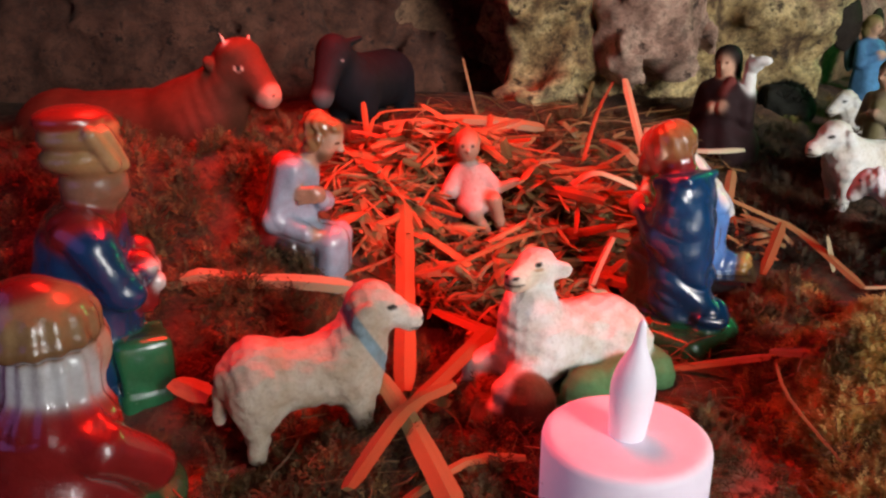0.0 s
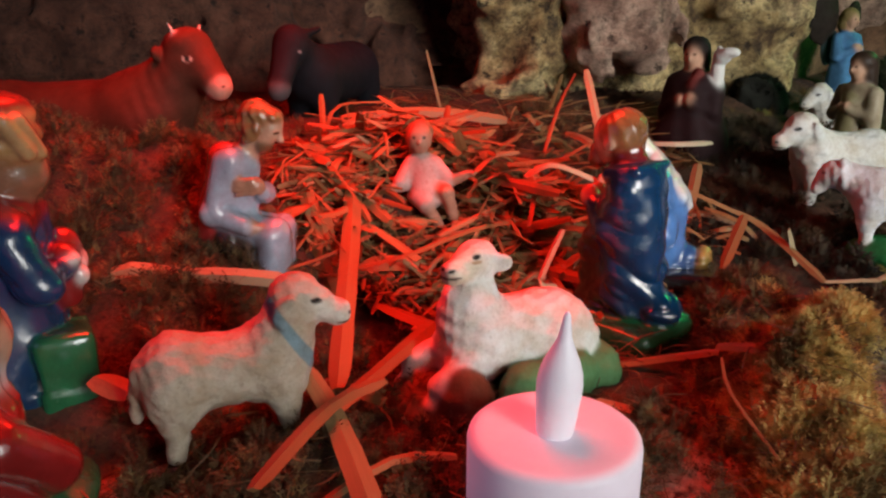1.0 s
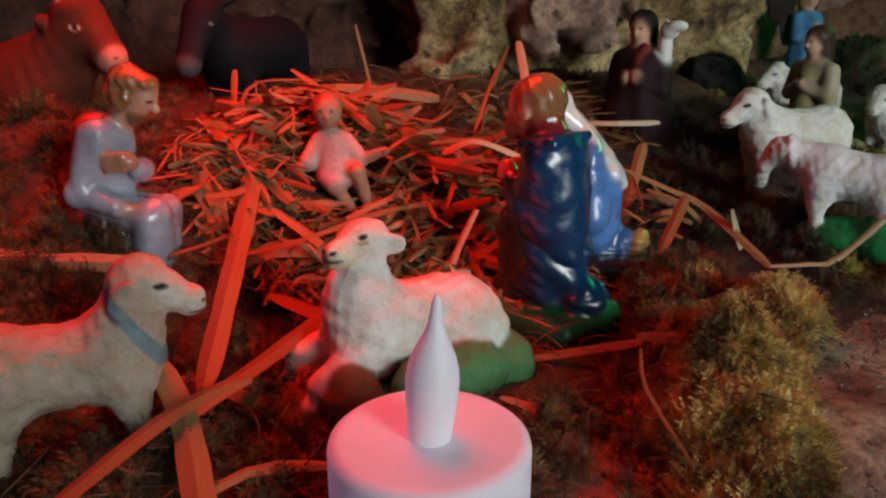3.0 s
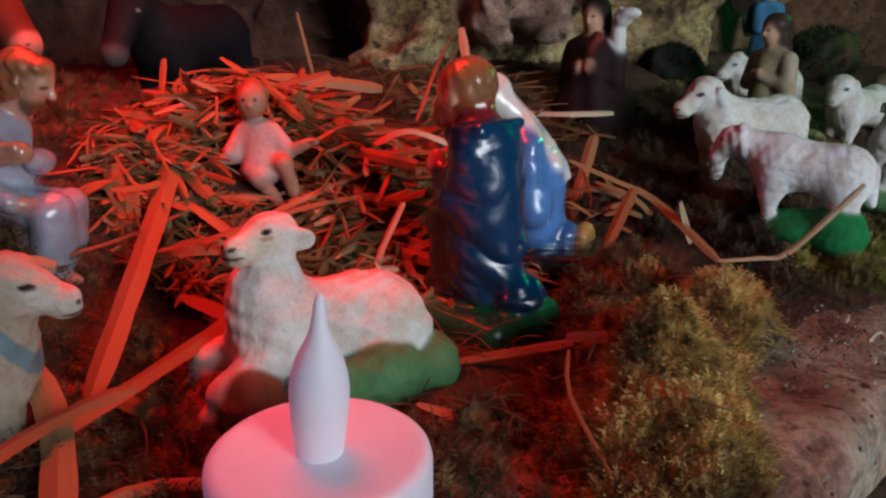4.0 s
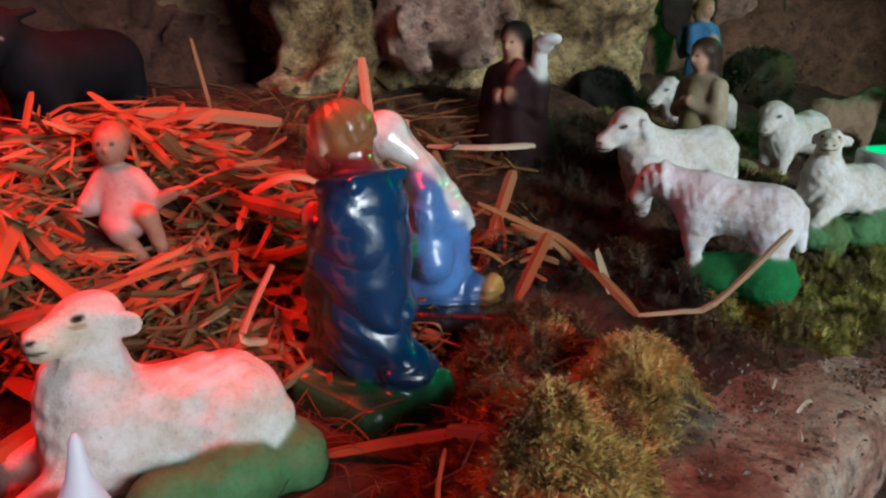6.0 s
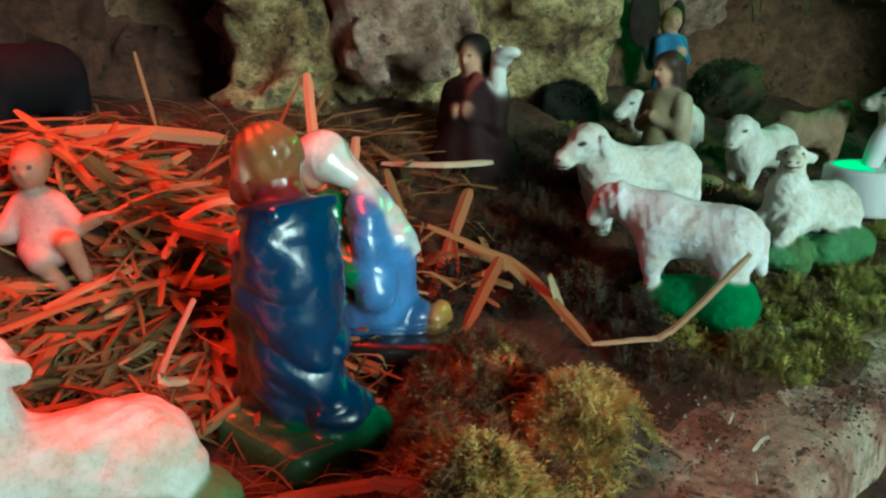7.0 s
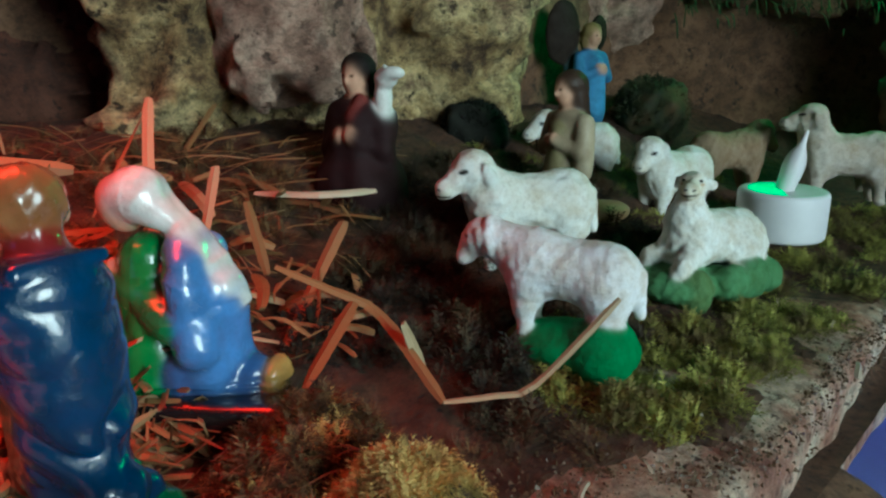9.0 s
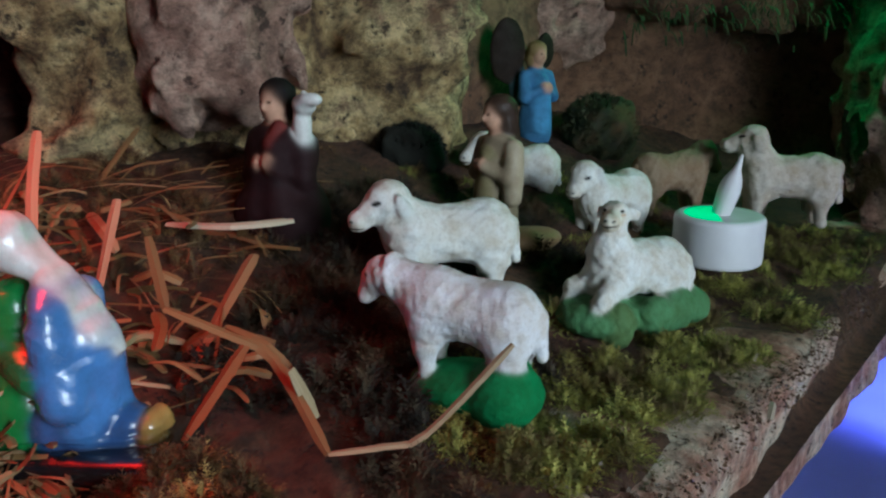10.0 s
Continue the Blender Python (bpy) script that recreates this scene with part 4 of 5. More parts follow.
figurine("kneeling_king_figurine", turban_king(), 0.00065, GLOSSY, (-0.0925, 0.1930, -0.002), 28, 1.05, "glossy kneeling king figurine with gold turban and blue robe", "figurine", with_top(both(drape(351, 0.0007, 0.011, 0.009), crumple(352, 0.0004, 0.008)), 0.058, 0.003, 0.0))


def bearded_king():
    f = [(ell((0, 0, 0.002), (0.026, 0.022, 0.005)), GREEN, 0.0), (rod((-0.002, 0, 0.006), (0, 0, 0.022), 0.0175, 0.0130), RED, 0.001), (ell((0, 0, 0.0235), (0.0115, 0.0155, 0.0075)), RED, 0.003), (rod((0.001, 0, 0.0275), (0.002, 0, 0.037), 0.0098, 0.0094), (0.62, 0.62, 0.62), 0.001),
         (ell((0.006, 0, 0.039), (0.0082, 0.0080, 0.0088)), SKIN, 0.001), (ell((0.001, 0, 0.0465), (0.0112, 0.0112, 0.0078)), (0.34, 0.20, 0.09), 0.001), (ell((0.000, 0, 0.0440), (0.0118, 0.0118, 0.0040)), (0.26, 0.14, 0.06), 0.001), (ell((-0.001, 0, 0.0525), (0.0060, 0.0060, 0.0035)), RED, 0.002)]
    for s in (1, -1):
        f += [(rod((0.002, 0.0145 * s, 0.022), (0.012, 0.0140 * s, 0.012), 0.0056, 0.0050), RED, 0.002)]
    return f


figurine("bearded_king_figurine", bearded_king(), 0.0007, GLOSSY, (-0.0815, 0.1420, -0.002), 55, 1.02, "glossy bearded king figurine with brown hat and red robe", "figurine",
         lambda p: 0.0003 * np.sin(np.arctan2(p[:, 1], p[:, 0] - 0.001) * 15) * (p[:, 2] > 0.026) * (p[:, 2] < 0.05) + 0.0005 * _folds(p) * (p[:, 2] < 0.026))


def robed(robe, front, hair, head_z=0.056, wide=1.0, sash=None):
    f = [(rod((0, 0, 0.003), (0, 0, 0.032), 0.0125 * wide, 0.0092), robe, 0.0), (ell((0, 0, 0.0400), (0.0070, 0.0108, 0.0062)), robe, 0.004), (rod((0.005, 0, 0.006), (0.004, 0, 0.036), 0.0090 * wide, 0.0062), front, 0.001),
         (rod((0, 0, 0.044), (0.001, 0, 0.050), 0.0040, 0.0036), SKIN, 0.001), (ell((0.0030, 0, head_z - 0.0025), (0.0048, 0.0044, 0.0064)), SKIN, 0.001), (ell((0.0078, 0, head_z - 0.0032), (0.0014, 0.0010, 0.0016)), SKIN, 0.0008), (ell((-0.0003, 0, head_z + 0.0008), (0.0068, 0.0066, 0.0062)), hair, 0.0006), (ell((-0.0025, 0, head_z - 0.005), (0.0052, 0.0066, 0.0072)), hair, 0.002)]
    for s in (1, -1):
        f += [(rod((0, 0.0100 * s, 0.0400), (0.003, 0.0118 * s, 0.0270), 0.0040, 0.0040), robe, 0.002), (rod((0.003, 0.0118 * s, 0.0270), (0.0095, 0.0030 * s, 0.0320), 0.0036, 0.0028), robe, 0.002), (ell((0.0105, 0.002 * s, 0.0330), (0.0024, 0.0022, 0.0026)), SKIN, 0.001),
              (ell((0.0072, 0.0019 * s, head_z - 0.0014), (0.0009, 0.0009, 0.0005)), BROWN, None)]
    return f


MAROON = (0.020, 0.006, 0.007)
shepherd = robed(MAROON, (0.016, 0.006, 0.007), (0.010, 0.007, 0.006), wide=1.3) + [(ell((0.000, 0.000, 0.0360), (0.0100, 0.0140, 0.0110)), MAROON, 0.004), (ell((0.000, 0, 0.0120), (0.0165, 0.0185, 0.0170)), MAROON, 0.004), (ell((0.001, 0.0115, 0.0460), (0.0036, 0.0034, 0.0085)), WHITE, 0.001), (ell((0.002, 0.0135, 0.0540), (0.0042, 0.0044, 0.0038)), WHITE, 0.002), (ell((0.004, 0.0180, 0.0560), (0.0026, 0.0042, 0.0024), 20), WHITE, 0.002), (ell((-0.002, 0.0105, 0.0565), (0.0016, 0.0016, 0.0024)), WHITE, 0.001), (rod((0.005, 0.004, 0.046), (0.0085, 0.002, 0.040), 0.0022, 0.0016), (0.16, 0.03, 0.025), 0.001)]
figurine("shepherd_figurine", shepherd, 0.0006, MATT, (0.1440, 0.4000, 0.0205), 232, 1.02, "dark maroon shepherd figurine carrying a white lamb on his shoulder", "figurine", with_top(drape(361, 0.0008, 0.009, 0.004), 0.044))
figurine("standing_woman_figurine", robed((0.33, 0.26, 0.17), (0.24, 0.20, 0.10), (0.05, 0.03, 0.02), wide=0.85) + [(rod((-0.003, 0, 0.056), (-0.005, 0, 0.040), 0.0066, 0.0066), (0.04, 0.024, 0.018), 0.002), (rod((0.000, 0.0108, 0.040), (0.002, 0.0122, 0.018), 0.0042, 0.0040), (0.46, 0.38, 0.26), 0.001)], 0.0007, SATIN, (0.2300, 0.4045, 0.0205), 205, 0.90, "standing figurine in a tan robe with dark hair", "figurine", with_top(drape(371, 0.0006, 0.009, 0.004), 0.044))
angel = robed((0.08, 0.22, 0.42), (0.10, 0.30, 0.55), (0.28, 0.20, 0.08), wide=0.9)
for s in (1, -1):
    angel += [(ell((-0.009, (0.0175 if s < 0 else 0.014) * s, 0.056), (0.0036, 0.0125 if s < 0 else 0.009, 0.0215 if s < 0 else 0.012), 14 * s), (0.022, 0.014, 0.009), 0.001), (ell((-0.008, 0.009 * s, 0.034), (0.0030, 0.0065, 0.0150), 10 * s), (0.05, 0.10, 0.11), 0.001)]
figurine("angel_figurine", angel, 0.0009, MATT, (0.2840, 0.5300, 0.0430), 292, 0.85, "winged angel figurine in a blue dress", "figurine", with_top(drape(381, 0.0006, 0.009, 0.004), 0.044))

figurine("flat_stone", [(ell((0, 0, 0), (0.014, 0.010, 0.0045)), (0.42, 0.27, 0.14), 0.0)], 0.0008, SATIN, (0.2400, 0.3890, 0.0215), 20, 1.0, "flat tan stone lying on the moss", "stone", lambda p: 0.0006 * _folds(p))

# ---- candles ----
def lathe(profile, n=64):
    bm = bmesh.new()
    rings = []
    for r, z in profile:
        rings.append([bm.verts.new((r * math.cos(2 * math.pi * i / n), r * math.sin(2 * math.pi * i / n), z)) for i in range(n)] if r > 1e-6 else [bm.verts.new((0, 0, z))])
    for a, b in zip(rings, rings[1:]):
        for i in range(n):
            j = (i + 1) % n
            q = [a[i % len(a)], a[j % len(a)], b[j % len(b)], b[i % len(b)]]
            q = list(dict.fromkeys(q))
            if len(q) > 2:
                bm.faces.new(q)
    for f in bm.faces:
        f.smooth = True
    return bm


def led_candle(where, label, flame_tilt=(0, 0), lit=None, flame_scale=1.0, body=CANDLE_BODY, glass=FLAME):
    c = tagged(new("led_candle"), label, "candle", "LED candles")
    c.matrix_world = pose(*where)
    h, r = 0.0205, 0.0188
    part("body", lathe([(0, 0), (r - 0.0008, 0), (r - 0.0002, 0.0006), (r, 0.002), (r, h - 0.0022), (r - 0.0003, h - 0.001), (r - 0.0012, h - 0.0002), (r - 0.0022, h), (r - 0.0036, h - 0.0001), (0.0056, h - 0.0003), (0, h - 0.0003)]), body, c)
    k = 0.001 * flame_scale
    fl = part("flame", lathe([(0, 0), (3.7 * k, 0), (4.0 * k, 0.4 * k), (4.1 * k, 1 * k), (4.5 * k, 5 * k), (4.8 * k, 9 * k), (4.9 * k, 12 * k), (4.6 * k, 14.5 * k), (3.9 * k, 17 * k), (3.0 * k, 19 * k), (2.2 * k, 20.6 * k), (1.5 * k, 22.5 * k), (1.1 * k, 25 * k), (0.8 * k, 27.3 * k), (0.4 * k, 28.2 * k), (0, 28.4 * k)], 40), glass, c, "translucent white flame")
    fl.matrix_local = pose(0, 0, h - 0.0006, *flame_tilt)
    if lit:
        bm = bmesh.new()
        ring = [bm.verts.new((0.0148 * math.cos(a), 0.0148 * math.sin(a), h - 0.0001)) for a in np.linspace(radians(75), radians(245), 24)]
        bm.faces.new(ring)
        part("glow_patch", bm, lit, c, "green light glowing through the top")
    return c


led_candle((0.0410, 0.1515, -0.0062), "white plastic LED candle with a pale flame, on the soil", (1, 3, 0), body=LIT_BODY, glass=LIT_FLAME)
led_candle((0.3260, 0.3960, 0.0060), "white plastic LED candle with a green glow, on the moss", (4, 14, 0), GLOW.m, 0.95)

# ---- straw and moss ----
def ribbon(points, width, twist=0.0, fold=0.25, seed=0, uv=True):
    """A dry flat blade through the points: creased along its middle, tapered, slightly curled."""
    g = random.Random(seed)
    pts = [Vector(p) for p in points]
    line = []
    for i in range(len(pts) - 1):
        p0, p1, p2, p3 = pts[max(i - 1, 0)], pts[i], pts[i + 1], pts[min(i + 2, len(pts) - 1)]
        m = max(3, int((p2 - p1).length / 0.006))
        for j in range(m):
            t = j / m
            line.append(0.5 * ((2 * p1) + (p2 - p0) * t + (2 * p0 - 5 * p1 + 4 * p2 - p3) * t * t + (3 * p1 - p0 - 3 * p2 + p3) * t ** 3))
    line.append(pts[-1])
    n, v, uvs = len(line), [], []
    for i, c in enumerate(line):
        d = (line[min(i + 1, n - 1)] - line[max(i - 1, 0)]).normalized()
        side = d.cross(Vector((0, 0, 1)))
        side = side.normalized() if side.length > 0.05 else Vector((1, 0, 0))
        side = Matrix.Rotation(twist + 0.5 * (i / n - 0.5), 3, d) @ side
        up = side.cross(d)
        s = i / (n - 1)
        w = width * 0.5 * min(1, 0.72 + 4 * s, 0.6 + 5 * (1 - s)) * (0.93 + 0.14 * g.random())
        v += [c - side * w, c + up * (w * fold), c + side * w, c - up * (0.12 * width + w * 0.05)]
        uvs += [(0, s), (0.5, s), (1, s), (0.5, s)]
    f = []
    for i in range(n - 1):
        for a, b in ((0, 1), (1, 2), (2, 3), (3, 0)):
            f.append((4 * i + a, 4 * i + b, 4 * i + 4 + b, 4 * i + 4 + a))
    f += [(3, 2, 1, 0), (4 * n - 4, 4 * n - 3, 4 * n - 2, 4 * n - 1)]
    return v, f, uvs


def straw_mesh(name, ribbons, material=None):
    v, f, u = [], [], []
    for rv, rf, ru in ribbons:
        o = len(v)
        v += [tuple(x) for x in rv]
        f += [tuple(i + o for i in q) for q in rf]
        u += ru
    me = bpy.data.meshes.new(name)
    me.from_pydata(v, [], f)
    lay = me.uv_layers.new(name="UVMap")
    loops = np.empty(len(me.loops), np.int32)
    me.loops.foreach_get("vertex_index", loops)
    lay.data.foreach_set("uv", np.array(u, np.float32)[loops].ravel())
    me.materials.append(material or STRAW)
    return me


BLADES = [
    ([(-0.0163, 0.305, 0.048), (-0.013, 0.25, 0.027), (-0.0103, 0.187, 0.0052)], 0.0062, 0.0), ([(-0.022, 0.293, 0.042), (-0.013, 0.262, 0.020)], 0.0032, 0.2),
    ([(-0.0270, 0.350, 0.0515), (0.01, 0.357, 0.0535), (0.0477, 0.364, 0.0485)], 0.0050, 1.0), ([(0.0784, 0.339, 0.0736), (0.080, 0.322, 0.058), (0.0835, 0.302, 0.036)], 0.0042, 0.3),
    ([(0.076, 0.351, 0.071), (0.069, 0.347, 0.058), (0.061, 0.331, 0.040)], 0.0024, 0.3), ([(-0.019, 0.131, 0.014), (-0.009, 0.166, 0.012), (0.003, 0.177, 0.013)], 0.0042, 0.1),
    ([(-0.019, 0.183, 0.015), (-0.009, 0.168, 0.009), (0.003, 0.137, 0.004)], 0.0060, 0.0), ([(0.104, 0.378, 0.036), (0.127, 0.366, 0.037), (0.148, 0.375, 0.036)], 0.0038, 0.7),
    ([(-0.0874, 0.217, 0.0226), (-0.0733, 0.217, 0.0279), (-0.060, 0.217, 0.0262), (-0.043, 0.217, 0.0258), (-0.027, 0.217, 0.0242)], 0.0060, 0.9), ([(-0.070, 0.180, 0.012), (-0.058, 0.172, 0.012)], 0.0070, 0.4), ([(-0.098, 0.285, 0.032), (-0.087, 0.262, 0.026)], 0.0040, 0.3),
    ([(0.065, 0.210, 0.000), (0.082, 0.209, 0.003), (0.095, 0.203, 0.008)], 0.0030, 0.4), ([(0.092, 0.198, 0.012), (0.101, 0.187, 0.016), (0.111, 0.178, 0.014)], 0.0028, 0.9),
    ([(0.135, 0.354, 0.030), (0.126, 0.332, 0.019), (0.115, 0.306, 0.005)], 0.0048, 0.2), ([(0.135, 0.295, 0.022), (0.121, 0.275, 0.007)], 0.0045, 0.2), ([(0.0557, 0.2416, 0.0323), (0.0505, 0.2375, 0.0225), (0.0485, 0.2350, 0.0165), (0.0538, 0.2370, 0.0150)], 0.0036, 0.2),
    ([(0.0470, 0.2769, 0.0414), (0.0550, 0.2830, 0.0442), (0.0628, 0.2863, 0.0429), (0.0780, 0.2890, 0.0360)], 0.0034, 0.6), ([(0.058, 0.187, 0.002), (0.069, 0.179, 0.002)], 0.0032, 0.1), ([(-0.015, 0.237, 0.020), (0.005, 0.240, 0.024), (0.027, 0.262, 0.026), (0.047, 0.276, 0.026)], 0.0022, 0.4),
    ([(-0.036, 0.352, 0.062), (-0.031, 0.322, 0.044)], 0.0026, 0.3), ([(-0.033, 0.343, 0.048), (-0.029, 0.361, 0.056), (-0.005, 0.381, 0.055)], 0.0018, 0.4), ([(-0.027, 0.243, 0.010), (-0.005, 0.250, 0.018), (0.015, 0.259, 0.014)], 0.0065, 0.6),
    ([(-0.012, 0.169, 0.006), (0.015, 0.219, 0.010)], 0.0055, 0.1), ([(-0.003, 0.233, 0.010), (0.020, 0.217, 0.007)], 0.0052, 0.2), ([(-0.094, 0.315, 0.042), (-0.085, 0.330, 0.048), (-0.072, 0.322, 0.046)], 0.0034, 0.4),
    ([(0.114, 0.305, 0.030), (0.131, 0.300, 0.023), (0.142, 0.294, 0.018), (0.1546, 0.2653, 0.0055)], 0.0030, 0.5), ([(0.1546, 0.2653, 0.0055), (0.168, 0.2655, 0.006), (0.178, 0.266, 0.008), (0.1994, 0.2674, 0.029)], 0.0026, 0.5),
    ([(0.1467, 0.2816, 0.0204), (0.1524, 0.2835, 0.0055)], 0.0040, 1.3), ([(0.091, 0.191, 0.012), (0.088, 0.175, 0.010), (0.091, 0.152, 0.006)], 0.0009, 0.2), ([(0.073, 0.412, 0.043), (0.085, 0.445, 0.062)], 0.0022, 0.4),
    ([(0.010, 0.400, 0.078), (0.017, 0.392, 0.050)], 0.0016, 0.3), ([(-0.062, 0.252, 0.020), (-0.028, 0.262, 0.034), (-0.020, 0.245, 0.012)], 0.0075, 0.3), ([(-0.030, 0.268, 0.038), (-0.018, 0.240, 0.010)], 0.0068, 0.6),
    ([(0.094, 0.355, 0.050), (0.090, 0.332, 0.024)], 0.0046, 0.3), ([(0.104, 0.345, 0.040), (0.110, 0.330, 0.020)], 0.0032, 0.3),
]
LIGHT = [(0.104, 0.378, 0.036), (0.1546, 0.2653, 0.0055), (0.1467, 0.2816, 0.0204), (0.0470, 0.2769, 0.0414), (0.0557, 0.2416, 0.0323), (-0.0874, 0.217, 0.0226), (0.0784, 0.339, 0.0736),  (0.094, 0.355, 0.050)]
for i, (pts, w, tw) in enumerate(BLADES):
    pale = pts[0] in LIGHT
    tagged(new("loose_straw", straw_mesh("loose_straw", [ribbon(pts, w * (0.8 if pale else 1), tw, 0.3, i)], PALE if pale else STRAW)), "long bleached straw stalk" if pale else "long dry flat straw stalk", "straw", "loose straw stalks")

g = random.Random(77)
heap = []
for i in range(700):
    if i < 570:
        a, r = g.uniform(0, 6.283), 0.062 * g.random() ** 0.6
        cx, cy = 0.028 + 1.05 * r * math.cos(a), 0.293 + 0.72 * r * math.sin(a)
        lift = g.uniform(0.001, 0.016) * (1.2 - r / 0.07)
    elif i < 588:
        cx, cy, lift = g.uniform(-0.05, 0.03), g.uniform(0.155, 0.26), g.uniform(0.001, 0.006)
    else:
        cx, cy, lift = g.uniform(0.06, 0.14), g.uniform(0.30, 0.385), g.uniform(0.001, 0.010)
    if math.hypot(cx - 0.013, cy - 0.278) < 0.019 or math.hypot(cx - 0.03, cy - 0.200) < 0.036:
        continue
    ln = g.uniform(0.020, 0.062) if i < 588 else g.uniform(0.01, 0.03)
    az, el_ = g.uniform(0, 6.283), g.gauss(0.0, 0.26)
    d = Vector((math.cos(az) * math.cos(el_), math.sin(az) * math.cos(el_), math.sin(el_)))
    c = Vector((cx, cy, ground_z(cx, cy) + lift))
    bend = Vector((g.gauss(0, 0.002), g.gauss(0, 0.002), g.uniform(0, 0.004)))
    pts = [c - d * ln / 2, c + bend, c + d * ln / 2]
    near = min((pts[0].lerp(pts[2], k / 8) - Vector((0.012, 0.280, c.z))).length for k in range(9))
    if near < 0.012:
        continue
    if i < 588 and max(q.y for q in pts) > 0.345:
        continue
    for q in pts:
        q.z = max(q.z, ground_z(q.x, q.y) + 0.0008)
    heap.append(ribbon(pts, g.choice((0.0007, 0.001, 0.0014, 0.002, 0.0028, 0.004)), g.uniform(-0.8, 0.8), 0.3, i))
chaff = []
for i in range(2000):
    a, r = g.uniform(0, 6.283), 0.070 * math.sqrt(g.random())
    cx, cy = 0.030 + r * math.cos(a), 0.284 + 0.72 * r * math.sin(a)
    off = math.hypot(cx - 0.013, cy - 0.279)
    if math.hypot(cx - 0.032, cy - 0.203) < 0.034 or off < 0.006:
        continue
    nest = 0.010 * math.exp(-((off - 0.020) / 0.009) ** 2)
    az, ln = g.uniform(0, 6.283), g.uniform(0.007, 0.024)
    d = Vector((math.cos(az), math.sin(az), g.gauss(0.05, 0.35))) * ln
    c = Vector((cx, cy, ground_z(cx, cy) + g.uniform(0.001, 0.007) + (g.uniform(0.3, 1.0) * nest if cy > 0.272 else 0.0)))
    p = [c - d * 0.5, c + Vector((g.gauss(0, 0.002), g.gauss(0, 0.002), g.gauss(0.001, 0.002))), c + d * 0.5]
    for q in p:
        q.z = max(q.z, ground_z(q.x, q.y) + 0.0006)
        if off < 0.016:
            q.z = min(q.z, 0.026)
    chaff.append(ribbon(p, g.choice((0.0007, 0.0011, 0.0016, 0.0024)), g.uniform(-1.2, 1.2), 0.4, i))
tagged(new("straw_chaff", straw_mesh("straw_chaff", chaff)), "short curled straw chaff filling the heap", "straw", kind="stuff")
pile = tagged(new("straw_heap"), "heap of dry straw strips under the baby figurine", "straw")
for r in heap[:290]:
    new("straw", straw_mesh("straw", [r])).parent = pile
tagged(new("straw_litter", straw_mesh("straw_litter", heap[290:])), "loose short straw strips scattered on the ground", "straw", kind="stuff")


def moss(name, label, material, count, spots, seed, size, gap=(), hole=-0.2):
    """Feathery shoots: a stem with pairs of leaflets, scattered over round patches of the ground."""
    r = np.random.RandomState(seed)
    xs, ys, zs = [], [], []
    total = sum(s[4] * s[2] * s[3] for s in spots)
    for cx, cy, rx, ry, dens in spots:
        n = int(count * dens * rx * ry / total)
        a, q = r.uniform(0, 6.283, n), np.sqrt(r.uniform(0, 1, n)) * (1 + 0.15 * r.normal(size=n))
        xs.append(cx + rx * q * np.cos(a))
        ys.append(cy + ry * q * np.sin(a))
    x, y = np.concatenate(xs), np.concatenate(ys)
    keep = y - edge_y(x) > bare(x) + 0.010 + 0.012 * r.uniform(size=len(x))
    p2 = np.stack([x, y, 0 * x], -1).astype(np.float32)
    keep &= waves(seed + 5, 0.012)(p2) + 0.7 * waves(seed + 6, 0.03)(p2) > hole
    for gx, gy, gr in gap:
        keep &= (x - gx) ** 2 + (y - gy) ** 2 > gr * gr
    x, y = x[keep], y[keep]
    n = len(x)
    # shoots stand in tufts that spread outwards from their middles
    tuft = r.randint(0, n, max(1, n // 75))
    own = tuft[r.randint(0, len(tuft), n)]
    reach = 0.0012 + size * 0.36
    ox, oy = reach * r.normal(size=n), reach * r.normal(size=n)
    x, y = x[own] + ox, y[own] + oy
    out = np.hypot(ox, oy) / reach
    tall = (0.35 + 1.1 * np.random.RandomState(seed + 3).uniform(size=200001))[own % 200001]
    z = height(x, y) + 0.0030 * waves(seed + 9, 0.010)(np.stack([x, y, 0 * x], -1).astype(np.float32)) + (0.0014 + size * 0.55) * tall * np.exp(-out * out * 0.5) - 0.0012
    az = np.arctan2(oy, ox) + r.normal(size=n) * 0.6
    lean = np.clip(0.25 + 0.6 * out + 0.45 * r.normal(size=n), 0.05, 1.7)
    ln = size * r.uniform(0.5, 1.2, n) * tall
    d = np.stack([np.cos(az) * np.sin(lean), np.sin(az) * np.sin(lean), np.cos(lean)], -1)
    side = np.stack([-np.sin(az), np.cos(az), 0 * az], -1)
    up = np.cross(side, d)
    o = np.stack([x, y, z], -1)
    V, F = [], []
    L = ln[:, None]
    droop = np.array([0, 0, -1.0])
    base = 0
    verts = [o - side * L * 0.045, o + side * L * 0.045, o + d * L + droop * L * 0.18]
    tris = [(0, 1, 2)]
    for t in (0.20, 0.50, 0.80):
        c = o + d * L * t + droop * L * 0.18 * t * t
        w = L * 0.30 * (1.25 - t)
        for s in (1, -1):
            k = len(verts)
            verts += [c, c + d * L * 0.11, c + d * L * 0.26 + s * side * w + up * L * 0.08]
            tris.append((k, k + 1, k + 2))
    per = len(verts)
    v = np.stack(verts, 1).reshape(-1, 3)
    f = (np.array(tris)[None] + per * np.arange(n)[:, None, None]).reshape(-1, 3)
    return tagged(new(name, array_mesh(name, v, f, material, False)), label, "moss", kind="stuff")


